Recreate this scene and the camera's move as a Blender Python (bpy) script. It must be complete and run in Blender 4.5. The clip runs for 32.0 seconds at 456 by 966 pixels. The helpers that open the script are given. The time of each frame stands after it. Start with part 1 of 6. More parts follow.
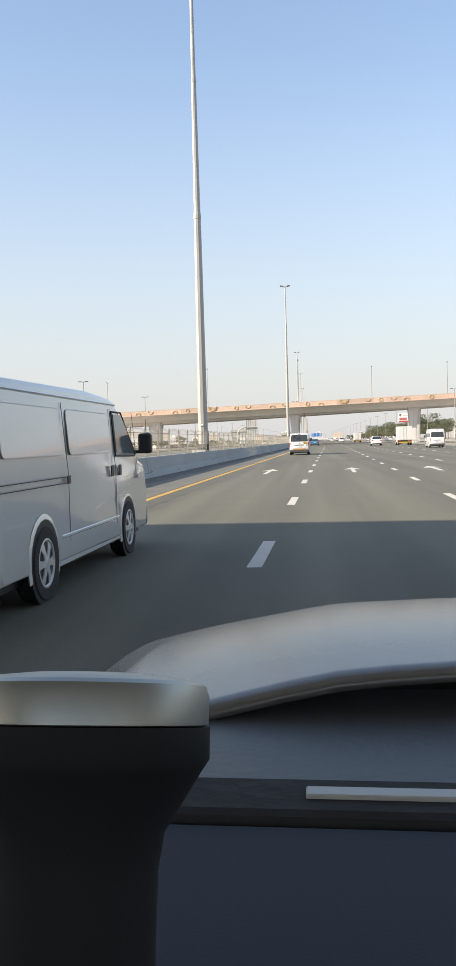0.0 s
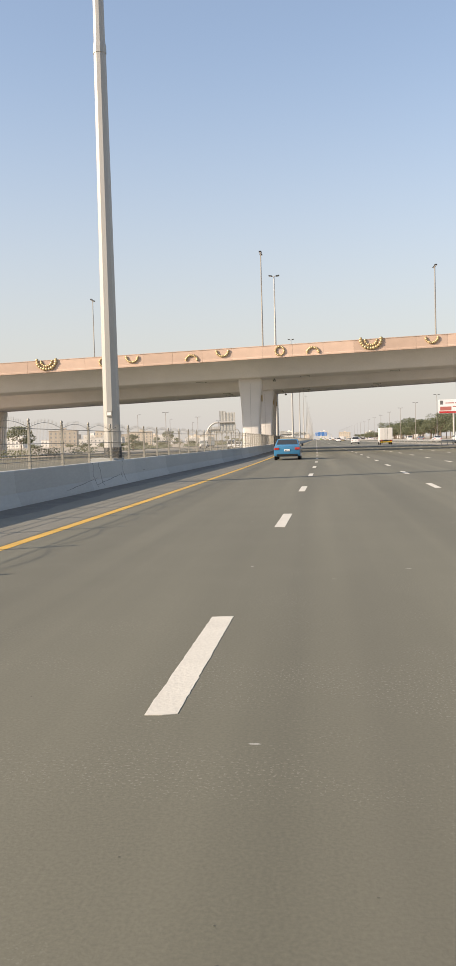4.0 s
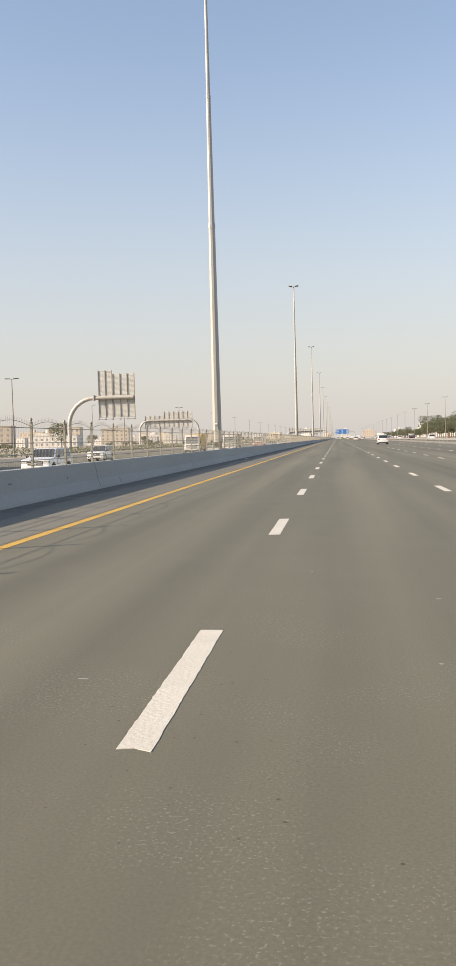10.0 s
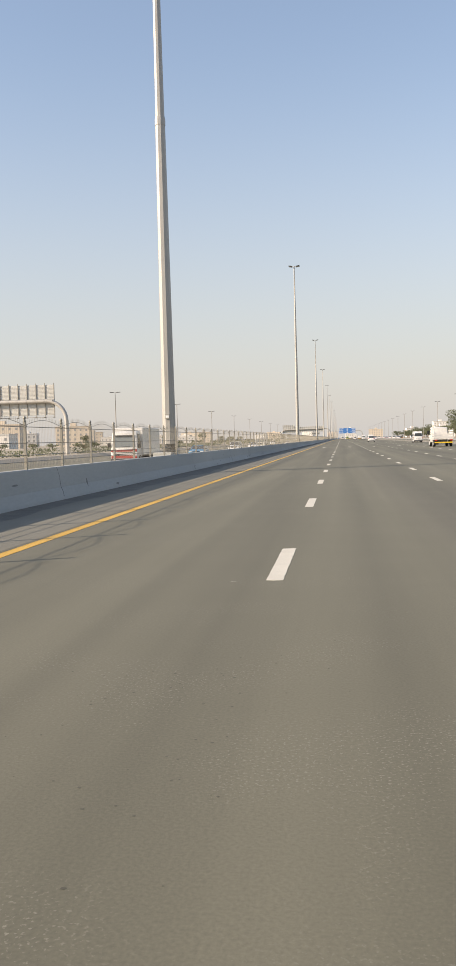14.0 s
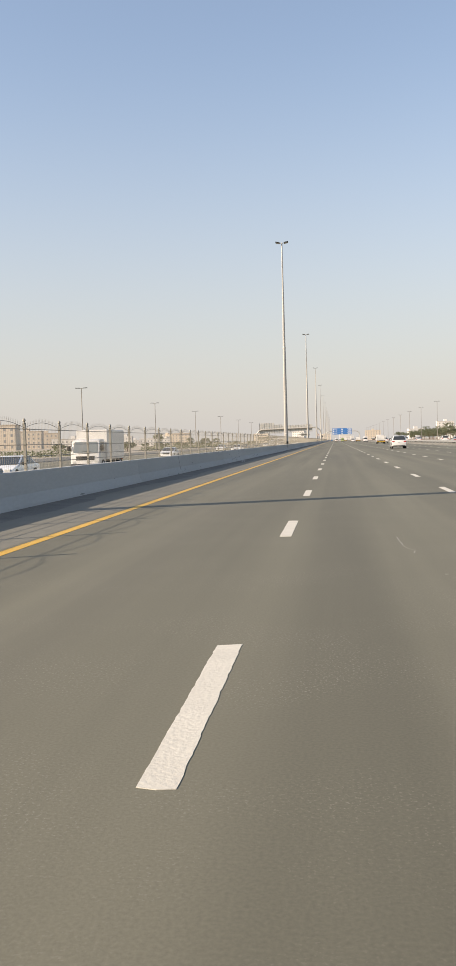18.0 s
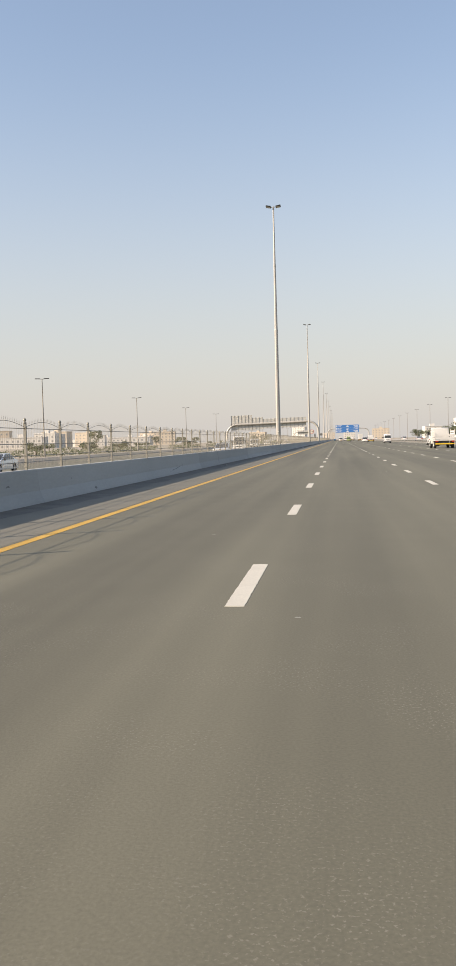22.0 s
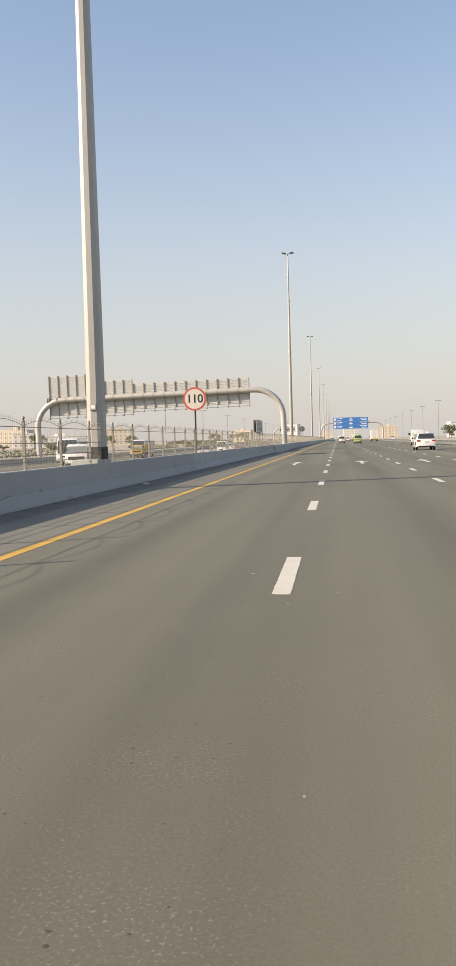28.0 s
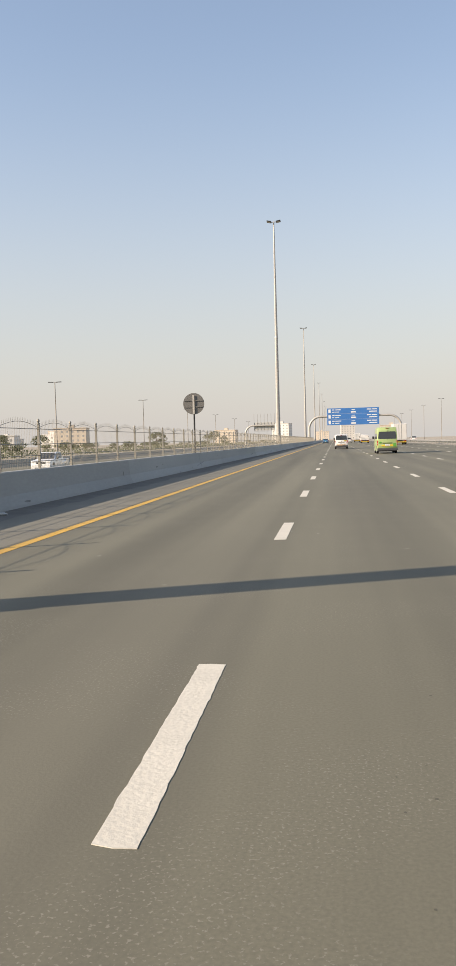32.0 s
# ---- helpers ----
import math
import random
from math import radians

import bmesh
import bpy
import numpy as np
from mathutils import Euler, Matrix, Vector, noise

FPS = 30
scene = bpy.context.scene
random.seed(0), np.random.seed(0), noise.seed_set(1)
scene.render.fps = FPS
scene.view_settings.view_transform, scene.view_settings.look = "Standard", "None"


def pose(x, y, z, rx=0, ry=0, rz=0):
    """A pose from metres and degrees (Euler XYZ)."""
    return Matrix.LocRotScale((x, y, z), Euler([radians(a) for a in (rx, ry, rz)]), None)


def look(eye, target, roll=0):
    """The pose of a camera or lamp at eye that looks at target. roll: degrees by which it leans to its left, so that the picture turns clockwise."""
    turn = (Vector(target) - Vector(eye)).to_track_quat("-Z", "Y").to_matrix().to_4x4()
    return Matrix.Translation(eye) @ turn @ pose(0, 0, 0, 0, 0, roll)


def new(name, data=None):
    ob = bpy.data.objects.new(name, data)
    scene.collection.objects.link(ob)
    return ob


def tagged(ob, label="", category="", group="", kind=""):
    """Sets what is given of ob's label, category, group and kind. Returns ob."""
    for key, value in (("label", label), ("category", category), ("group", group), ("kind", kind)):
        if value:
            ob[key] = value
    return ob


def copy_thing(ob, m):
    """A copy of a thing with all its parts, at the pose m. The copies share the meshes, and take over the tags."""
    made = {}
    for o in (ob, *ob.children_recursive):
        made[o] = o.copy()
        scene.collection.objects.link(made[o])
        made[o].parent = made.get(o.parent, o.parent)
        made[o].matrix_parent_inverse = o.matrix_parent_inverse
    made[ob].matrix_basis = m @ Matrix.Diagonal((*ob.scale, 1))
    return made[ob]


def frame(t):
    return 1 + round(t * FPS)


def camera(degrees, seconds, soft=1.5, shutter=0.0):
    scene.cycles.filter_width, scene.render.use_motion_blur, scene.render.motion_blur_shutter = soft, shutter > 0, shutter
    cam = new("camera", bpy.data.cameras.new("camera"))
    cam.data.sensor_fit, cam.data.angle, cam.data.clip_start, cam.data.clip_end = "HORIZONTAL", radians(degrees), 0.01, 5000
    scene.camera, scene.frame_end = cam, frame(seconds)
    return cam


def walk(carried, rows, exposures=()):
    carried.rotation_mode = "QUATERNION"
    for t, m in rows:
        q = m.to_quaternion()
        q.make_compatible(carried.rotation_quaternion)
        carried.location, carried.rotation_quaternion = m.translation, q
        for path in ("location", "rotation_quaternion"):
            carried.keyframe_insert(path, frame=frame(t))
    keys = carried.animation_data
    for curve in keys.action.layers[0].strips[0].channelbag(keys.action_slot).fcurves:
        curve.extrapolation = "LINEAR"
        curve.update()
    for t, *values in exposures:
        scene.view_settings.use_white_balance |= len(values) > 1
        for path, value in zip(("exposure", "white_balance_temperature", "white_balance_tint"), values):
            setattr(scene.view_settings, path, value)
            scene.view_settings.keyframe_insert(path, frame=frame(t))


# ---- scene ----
cam = camera(29.98, 32.0, soft=1.6)
PATH = [
    (0, pose(-3.083, -0.02, 1.393, 87.220, 1.5, 5.504)),
    (1, pose(-2.389, 32.55, 1.393, 87.184, 1.5, 5.729)),
    (2, pose(-1.600, 64.88, 1.393, 87.160, 1.5, 5.771)),
    (3, pose(-0.784, 97.87, 1.393, 87.223, 1.5, 5.822)),
    (6, pose(0.781, 198.03, 1.393, 87.156, 1.5, 6.472)),
    (7, pose(0.844, 231.00, 1.393, 87.255, 1.5, 6.959)),
    (8, pose(0.864, 263.49, 1.393, 87.242, 1.5, 7.070)),
    (9, pose(0.886, 295.77, 1.393, 87.174, 1.5, 7.162)),
    (10, pose(0.943, 328.28, 1.393, 87.152, 1.5, 7.301)),
    (11, pose(0.909, 360.80, 1.393, 87.252, 1.5, 7.437)),
    (12, pose(0.822, 393.17, 1.393, 87.245, 1.5, 7.602)),
    (13, pose(0.734, 425.40, 1.393, 87.184, 1.5, 7.534)),
    (14, pose(0.681, 457.68, 1.393, 87.156, 1.5, 7.571)),
    (17, pose(0.626, 554.99, 1.393, 87.214, 1.5, 7.345)),
    (18, pose(0.747, 587.68, 1.393, 87.272, 1.5, 7.162)),
    (19, pose(0.932, 620.47, 1.393, 87.253, 1.5, 7.057)),
    (20, pose(1.013, 653.15, 1.393, 87.285, 1.5, 7.158)),
    (21, pose(1.015, 685.64, 1.393, 87.246, 1.5, 7.319)),
    (22, pose(0.906, 718.05, 1.393, 87.223, 1.5, 7.428)),
    (23, pose(0.819, 750.50, 1.393, 87.211, 1.5, 7.474)),
    (24, pose(0.736, 782.91, 1.393, 87.207, 1.5, 7.524)),
    (25, pose(0.635, 815.43, 1.393, 87.173, 1.5, 7.504)),
    (28, pose(0.534, 913.59, 1.393, 87.183, 1.5, 7.330)),
    (29, pose(0.538, 946.18, 1.393, 87.225, 1.5, 7.254)),
    (30, pose(0.587, 978.86, 1.393, 87.260, 1.5, 7.265)),
    (31, pose(0.633, 1011.74, 1.393, 87.237, 1.5, 7.243)),
    (32, pose(0.786, 1044.80, 1.393, 87.224, 1.5, 7.115)),
]
EXPOSURE = [(0.0, 1.08, 6250, 13), (0.6, 0.90, 6650, 15), (6.2, 0.90, 6700, 15), (7.0, 1.19, 6250, 13), (7.6, 1.06, 6250, 13), (8.4, 1.00, 6600, 15), (9.2, 0.97, 6700, 15), (10.4, 0.86, 6700, 15), (32.0, 0.84, 6720, 15)]
walk(cam, PATH, EXPOSURE)

# ---- sky and sun: low morning sun behind and to the left of the road ----
SUN_WAY = Vector((1.86, 0.81, -1.0)).normalized()
world = bpy.data.worlds.new("world")
scene.world = world
world.use_nodes = True
wn = world.node_tree
wn.nodes.clear()
sky = wn.nodes.new("ShaderNodeTexSky")
sky.sky_type = "NISHITA"
sky.sun_disc = False
sky.sun_elevation = math.asin(-SUN_WAY.z)
sky.sun_rotation = radians(246.5)
sky.air_density, sky.dust_density, sky.ozone_density = 1.2, 0.9, 1.5
sky.altitude = 0
bg = wn.nodes.new("ShaderNodeBackground")
bg.inputs["Strength"].default_value = 0.112
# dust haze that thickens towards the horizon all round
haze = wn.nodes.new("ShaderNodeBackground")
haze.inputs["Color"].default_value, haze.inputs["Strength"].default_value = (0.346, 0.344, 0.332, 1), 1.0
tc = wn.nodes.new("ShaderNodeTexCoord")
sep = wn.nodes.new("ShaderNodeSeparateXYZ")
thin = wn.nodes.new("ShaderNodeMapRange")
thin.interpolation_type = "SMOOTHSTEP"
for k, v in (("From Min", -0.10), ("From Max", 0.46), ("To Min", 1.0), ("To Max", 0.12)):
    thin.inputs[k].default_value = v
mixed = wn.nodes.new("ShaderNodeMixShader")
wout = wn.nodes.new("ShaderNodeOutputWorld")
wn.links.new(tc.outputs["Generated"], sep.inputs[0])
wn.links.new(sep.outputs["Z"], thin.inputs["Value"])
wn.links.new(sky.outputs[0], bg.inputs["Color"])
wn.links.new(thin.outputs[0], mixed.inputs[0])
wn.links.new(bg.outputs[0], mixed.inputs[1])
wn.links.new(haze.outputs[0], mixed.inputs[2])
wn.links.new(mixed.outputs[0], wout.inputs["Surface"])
sun = new("sun", bpy.data.lights.new("sun", "SUN"))
sun.data.energy, sun.data.angle, sun.data.color = 4.0, radians(0.55), (1.0, 0.87, 0.68)
sun.matrix_world = look((0, 0, 60), Vector((0, 0, 60)) + SUN_WAY)

# ---- materials ----
def material(name, base, rough=0.6, metal=0.0, vary=0.12, scale=3.0, fine=40.0, bump=0.15, stretch=None, second=None, spread=0.5, own=False, coat=0.0, tracks=0.0, grit=None):
    """Base colour varied at two scales, with fine relief. second: a colour of stains or wear."""
    m = bpy.data.materials.new(name)
    m.use_nodes = True
    nt = m.node_tree
    n, l = nt.nodes, nt.links
    b = n["Principled BSDF"]
    co = n.new("ShaderNodeTexCoord")
    mp = n.new("ShaderNodeMapping")
    l.new(co.outputs["Object"], mp.inputs["Vector"])
    if stretch:
        mp.inputs["Scale"].default_value = stretch
    n1, n2 = n.new("ShaderNodeTexNoise"), n.new("ShaderNodeTexNoise")
    n1.inputs["Scale"].default_value, n2.inputs["Scale"].default_value = scale, fine
    n1.inputs["Detail"].default_value, n2.inputs["Detail"].default_value = 5, 3
    l.new(mp.outputs[0], n1.inputs["Vector"])
    l.new((co.outputs["Object"] if tracks else mp.outputs[0]), n2.inputs["Vector"])
    dark = tuple(c * (1 - vary) for c in base)
    light = tuple(min(1, c * (1 + vary)) for c in base)
    r = n.new("ShaderNodeValToRGB")
    r.color_ramp.elements[0].position, r.color_ramp.elements[1].position = 0.3, 0.7
    r.color_ramp.elements[0].color, r.color_ramp.elements[1].color = (*dark, 1), (*light, 1)
    ad = n.new("ShaderNodeMix")
    ad.inputs[0].default_value = 0.4
    l.new(n1.outputs[0], ad.inputs[2])
    l.new(n2.outputs[0], ad.inputs[3])
    l.new(ad.outputs[0], r.inputs[0])
    col = r.outputs[0]
    if second:
        n3 = n.new("ShaderNodeTexNoise")
        n3.inputs["Scale"].default_value, n3.inputs["Detail"].default_value = scale * 0.37, 8
        l.new(mp.outputs[0], n3.inputs["Vector"])
        r3 = n.new("ShaderNodeValToRGB")
        r3.color_ramp.elements[0].position, r3.color_ramp.elements[1].position = spread, min(1, spread + 0.16)
        l.new(n3.outputs[0], r3.inputs[0])
        mx = n.new("ShaderNodeMix")
        mx.data_type = "RGBA"
        mx.inputs[7].default_value = (*second, 1)
        l.new(r3.outputs[0], mx.inputs[0])
        l.new(col, mx.inputs[6])
        col = mx.outputs[2]
    if tracks:
        # long bands worn by wheels
        m2 = n.new("ShaderNodeMapping")
        m2.inputs["Scale"].default_value = (1.0, 0.008, 1.0)
        l.new(co.outputs["Object"], m2.inputs["Vector"])
        n4 = n.new("ShaderNodeTexNoise")
        n4.inputs["Scale"].default_value, n4.inputs["Detail"].default_value = 0.8, 3
        l.new(m2.outputs[0], n4.inputs["Vector"])
        mr4 = n.new("ShaderNodeMapRange")
        for k, v in (("From Min", 0.3), ("From Max", 0.7), ("To Min", 1 - tracks), ("To Max", 1 + tracks)):
            mr4.inputs[k].default_value = v
        l.new(n4.outputs[0], mr4.inputs["Value"])
        h4 = n.new("ShaderNodeHueSaturation")
        l.new(mr4.outputs[0], h4.inputs["Value"])
        l.new(col, h4.inputs["Color"])
        col = h4.outputs[0]
    if grit:
        # pale chips of stone scattered in the surface
        n5 = n.new("ShaderNodeTexNoise")
        n5.inputs["Scale"].default_value, n5.inputs["Detail"].default_value = 62.0, 5
        l.new(co.outputs["Object"], n5.inputs["Vector"])
        r5 = n.new("ShaderNodeValToRGB")
        r5.color_ramp.elements[0].position, r5.color_ramp.elements[1].position = 0.58, 0.66
        l.new(n5.outputs[0], r5.inputs[0])
        n6 = n.new("ShaderNodeTexNoise")
        n6.inputs["Scale"].default_value, n6.inputs["Detail"].default_value = 0.9, 3
        l.new(co.outputs["Object"], n6.inputs["Vector"])
        r6 = n.new("ShaderNodeValToRGB")
        r6.color_ramp.elements[0].position, r6.color_ramp.elements[1].position = 0.45, 0.62
        l.new(n6.outputs[0], r6.inputs[0])
        m6 = n.new("ShaderNodeMath")
        m6.operation = "MULTIPLY"
        l.new(r5.outputs[0], m6.inputs[0])
        l.new(r6.outputs[0], m6.inputs[1])
        x5 = n.new("ShaderNodeMix")
        x5.data_type = "RGBA"
        x5.inputs[7].default_value = (*grit, 1)
        l.new(m6.outputs[0], x5.inputs[0])
        l.new(col, x5.inputs[6])
        col = x5.outputs[2]
    if own:
        oi = n.new("ShaderNodeObjectInfo")
        hs = n.new("ShaderNodeHueSaturation")
        mr = n.new("ShaderNodeMapRange")
        mr.inputs["To Min"].default_value, mr.inputs["To Max"].default_value = 0.88, 1.1
        l.new(oi.outputs["Random"], mr.inputs["Value"])
        l.new(mr.outputs[0], hs.inputs["Value"])
        l.new(col, hs.inputs["Color"])
        col = hs.outputs[0]
    l.new(col, b.inputs["Base Color"])
    b.inputs["Roughness"].default_value, b.inputs["Metallic"].default_value = rough, metal
    b.inputs["Coat Weight"].default_value = coat
    if bump:
        bp = n.new("ShaderNodeBump")
        bp.inputs["Strength"].default_value, bp.inputs["Distance"].default_value = bump, 0.02
        l.new(n2.outputs[0], bp.inputs["Height"])
        l.new(bp.outputs[0], b.inputs["Normal"])
    return m


def glass_dark(name, tint=(0.04, 0.045, 0.048)):
    m = bpy.data.materials.new(name)
    m.use_nodes = True
    b = m.node_tree.nodes["Principled BSDF"]
    b.inputs["Base Color"].default_value = (*tint, 1)
    b.inputs["Roughness"].default_value = 0.08
    b.inputs["Specular IOR Level"].default_value = 0.6
    return m


M = {}
M["asphalt"] = material("asphalt", (0.137, 0.129, 0.091), 0.82, vary=0.26, scale=0.8, fine=60, bump=0.06, stretch=(1, 0.04, 1), second=(0.115, 0.107, 0.079), spread=0.55, tracks=0.20, grit=(0.215, 0.202, 0.155))
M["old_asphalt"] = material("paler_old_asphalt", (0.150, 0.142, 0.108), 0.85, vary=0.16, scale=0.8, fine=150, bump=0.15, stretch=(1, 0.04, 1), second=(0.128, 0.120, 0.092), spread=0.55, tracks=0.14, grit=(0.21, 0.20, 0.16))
M["shoulder"] = material("shoulder_asphalt", (0.180, 0.169, 0.133), 0.85, vary=0.14, scale=0.6, fine=50, bump=0.25)
M["white_line"] = material("worn_white_paint", (0.60, 0.56, 0.47), 0.6, vary=0.12, scale=2, fine=35, bump=0.2, second=(0.40, 0.38, 0.34), spread=0.6)
M["yellow_line"] = material("worn_yellow_paint", (0.62, 0.36, 0.05), 0.6, vary=0.18, scale=1.2, fine=30, bump=0.2, second=(0.42, 0.26, 0.07), spread=0.6)
M["barrier"] = material("barrier_concrete", (0.37, 0.375, 0.355), 0.85, vary=0.10, scale=0.7, fine=18, bump=0.15, stretch=(1, 0.25, 1), second=(0.29, 0.29, 0.275), spread=0.58, own=True)
M["fleck"] = material("pale_scuff", (0.30, 0.29, 0.25), 0.8, vary=0.2, fine=60, bump=0.1)
M["pit"] = material("dark_pitted_asphalt", (0.082, 0.078, 0.058), 0.9, vary=0.2, fine=60, bump=0.1)
M["scuff"] = material("rubber_scuff", (0.19, 0.19, 0.18), 0.85, vary=0.3, scale=6, fine=40, bump=0.05)
M["tar"] = material("joint_filler", (0.04, 0.04, 0.04), 0.8, bump=0.1)
M["fence"] = material("fence_paint", (0.24, 0.222, 0.185), 0.5, metal=0.2, vary=0.1, scale=4, bump=0.05)
M["fence_post"] = material("fence_post_paint", (0.31, 0.288, 0.24), 0.5, metal=0.2, vary=0.12, scale=4, bump=0.05)
M["bridge"] = material("bridge_concrete_paint", (0.795, 0.765, 0.755), 0.75, vary=0.08, scale=0.4, fine=8, bump=0.1, second=(0.698, 0.667, 0.65), spread=0.62)
M["parapet"] = material("pink_parapet_render", (0.61, 0.44, 0.335), 0.85, vary=0.1, scale=0.9, fine=20, bump=0.2, second=(0.54, 0.38, 0.285), spread=0.58, own=True)
M["pillar"] = material("pillar_paint", (0.69, 0.655, 0.62), 0.7, vary=0.06, scale=0.6, fine=10, bump=0.08, second=(0.58, 0.55, 0.49), spread=0.62)
M["bronze"] = material("gilded_bronze", (0.50, 0.38, 0.20), 0.45, metal=0.5, vary=0.25, scale=6, bump=0.1)
M["mast"] = material("galvanised_mast", (0.385, 0.37, 0.34), 0.5, metal=0.25, vary=0.08, scale=1.5, bump=0.05, stretch=(1, 1, 0.2))
M["dark_metal"] = material("dark_metal", (0.05, 0.05, 0.05), 0.5, metal=0.5, bump=0.05)
M["lens"] = material("lamp_lens", (0.55, 0.55, 0.52), 0.25, bump=0.0)
M["gantry"] = material("gantry_tube_paint", (0.46, 0.435, 0.39), 0.5, metal=0.2, vary=0.08, scale=1.0, bump=0.05)
M["sign_back"] = material("aluminium_sign_back", (0.54, 0.53, 0.49), 0.55, metal=0.1, vary=0.1, scale=1.5, bump=0.05)
M["sign_blue"] = material("blue_sign_sheeting", (0.045, 0.175, 0.46), 0.45, vary=0.06, scale=1, bump=0.0)
M["sign_white"] = material("white_sheeting", (0.75, 0.75, 0.73), 0.5, vary=0.04, bump=0.0)
M["sign_red"] = material("red_sheeting", (0.50, 0.02, 0.02), 0.45, vary=0.05, bump=0.0)
M["faded_rim"] = material("sun_faded_red_rim", (0.50, 0.10, 0.08), 0.5, vary=0.08, bump=0.0)
M["sign_cream"] = material("faded_cream_sheeting", (0.62, 0.56, 0.48), 0.5, vary=0.06, bump=0.0)
M["faded_red"] = material("faded_red_print", (0.42, 0.14, 0.11), 0.5, vary=0.06, bump=0.0)
M["sign_black"] = material("black_sheeting", (0.015, 0.015, 0.015), 0.5, vary=0.05, bump=0.0)
M["sand"] = material("dusty_sand", (0.37, 0.32, 0.25), 0.95, vary=0.16, scale=0.05, fine=1.5, bump=0.5, second=(0.27, 0.24, 0.175), spread=0.50)
M["grass"] = material("dry_grass", (0.12, 0.12, 0.055), 0.95, vary=0.3, scale=0.3, fine=6, bump=0.6, second=(0.22, 0.18, 0.11), spread=0.5)
M["leaf"] = material("dusty_leaves", (0.155, 0.165, 0.105), 0.85, vary=0.4, scale=0.8, fine=5, bump=0.3)
# leaves let a part of the light through
lt_ = M["leaf"].node_tree
thru, both = lt_.nodes.new("ShaderNodeBsdfTranslucent"), lt_.nodes.new("ShaderNodeMixShader")
thru.inputs["Color"].default_value, both.inputs[0].default_value = (0.19, 0.21, 0.11, 1), 0.42
lt_.links.new(lt_.nodes["Principled BSDF"].outputs[0], both.inputs[1])
lt_.links.new(thru.outputs[0], both.inputs[2])
lt_.links.new(both.outputs[0], lt_.nodes["Material Output"].inputs["Surface"])
M["bark"] = material("bark", (0.16, 0.12, 0.085), 0.9, vary=0.2, scale=4, bump=0.4)
M["white_car"] = material("white_car_paint", (0.78, 0.77, 0.74), 0.2, vary=0.03, scale=1.0, bump=0.0, coat=1.0)
M["dusty_white"] = material("dusty_white_paint", (0.66, 0.64, 0.60), 0.4, vary=0.06, scale=1.0, bump=0.0, coat=0.3)
M["green_car"] = material("lime_green_paint", (0.35, 0.45, 0.17), 0.4, vary=0.04, bump=0.0, coat=0.5)
M["blue_car"] = material("blue_car_paint", (0.04, 0.19, 0.34), 0.3, vary=0.04, bump=0.0, coat=0.6)
M["red_car"] = material("red_car_paint", (0.36, 0.05, 0.04), 0.3, vary=0.04, bump=0.0, coat=0.6)
M["dusty_silver"] = material("dusty_silver_paint", (0.27, 0.262, 0.245), 0.22, metal=0.4, vary=0.08, scale=3, bump=0.0)
M["grey_car"] = material("silver_car_paint", (0.36, 0.36, 0.36), 0.3, metal=0.4, vary=0.04, bump=0.0, coat=0.6)
M["yellow_truck"] = material("yellow_truck_paint", (0.60, 0.36, 0.05), 0.4, vary=0.06, bump=0.0)
M["plastic"] = material("grey_bumper_plastic", (0.062, 0.062, 0.064), 0.55, vary=0.08, fine=60, bump=0.05)
M["tyre"] = material("tyre_rubber", (0.025, 0.025, 0.025), 0.8, vary=0.15, fine=30, bump=0.2)
M["rim"] = material("alloy_rim", (0.62, 0.62, 0.61), 0.4, metal=0.3, vary=0.06, bump=0.0)
# pale base tint stands in for sky mirrored in the cab glass
M["cab_glass"] = glass_dark("reflection_tinted_glass", (0.17, 0.19, 0.19))
# greyer than the body paint, to paint the shade of the pressed recesses
M["panel_edge"] = material("panel_recess_shade", (0.52, 0.52, 0.51), 0.4, vary=0.05, bump=0.0)
M["panel_shadow"] = material("seam_sealer", (0.16, 0.165, 0.17), 0.6, vary=0.05, bump=0.0)
M["bright_green"] = material("bright_green_print", (0.10, 0.34, 0.05), 0.4, vary=0.05, bump=0.0)
M["glass"] = glass_dark("tinted_glass")
M["tail"] = material("tail_lamp_red", (0.42, 0.03, 0.02), 0.2, vary=0.1, bump=0.0, coat=0.8)
M["amber"] = material("amber_reflector", (0.80, 0.36, 0.02), 0.4, vary=0.05, bump=0.0)
M["yellow_label"] = material("yellow_label", (0.75, 0.50, 0.03), 0.5, vary=0.04, bump=0.0)
M["black_trim"] = material("black_trim", (0.012, 0.012, 0.012), 0.45, vary=0.1, bump=0.0)
M["bld_white"] = material("white_building_render", (0.66, 0.63, 0.58), 0.85, vary=0.05, scale=0.2, fine=2, bump=0.0, own=True)
M["bld_sand"] = material("sand_building_render", (0.58, 0.50, 0.40), 0.85, vary=0.06, scale=0.2, fine=2, bump=0.0, own=True)
# window colour lightened to stand in for distance haze
M["bld_window"] = material("haze_toned_windows", (0.30, 0.30, 0.29), 0.3, vary=0.1, bump=0.0)
M["dash"] = material("grained_dashboard", (0.022, 0.030, 0.046), 0.7, vary=0.08, scale=8, fine=500, bump=0.04)
M["holder_black"] = material("matt_black_rubber", (0.006, 0.007, 0.009), 0.75, vary=0.1, bump=0.0)
M["holder_rim"] = material("brushed_aluminium", (0.42, 0.43, 0.40), 0.38, metal=0.7, vary=0.06, scale=6, bump=0.0)
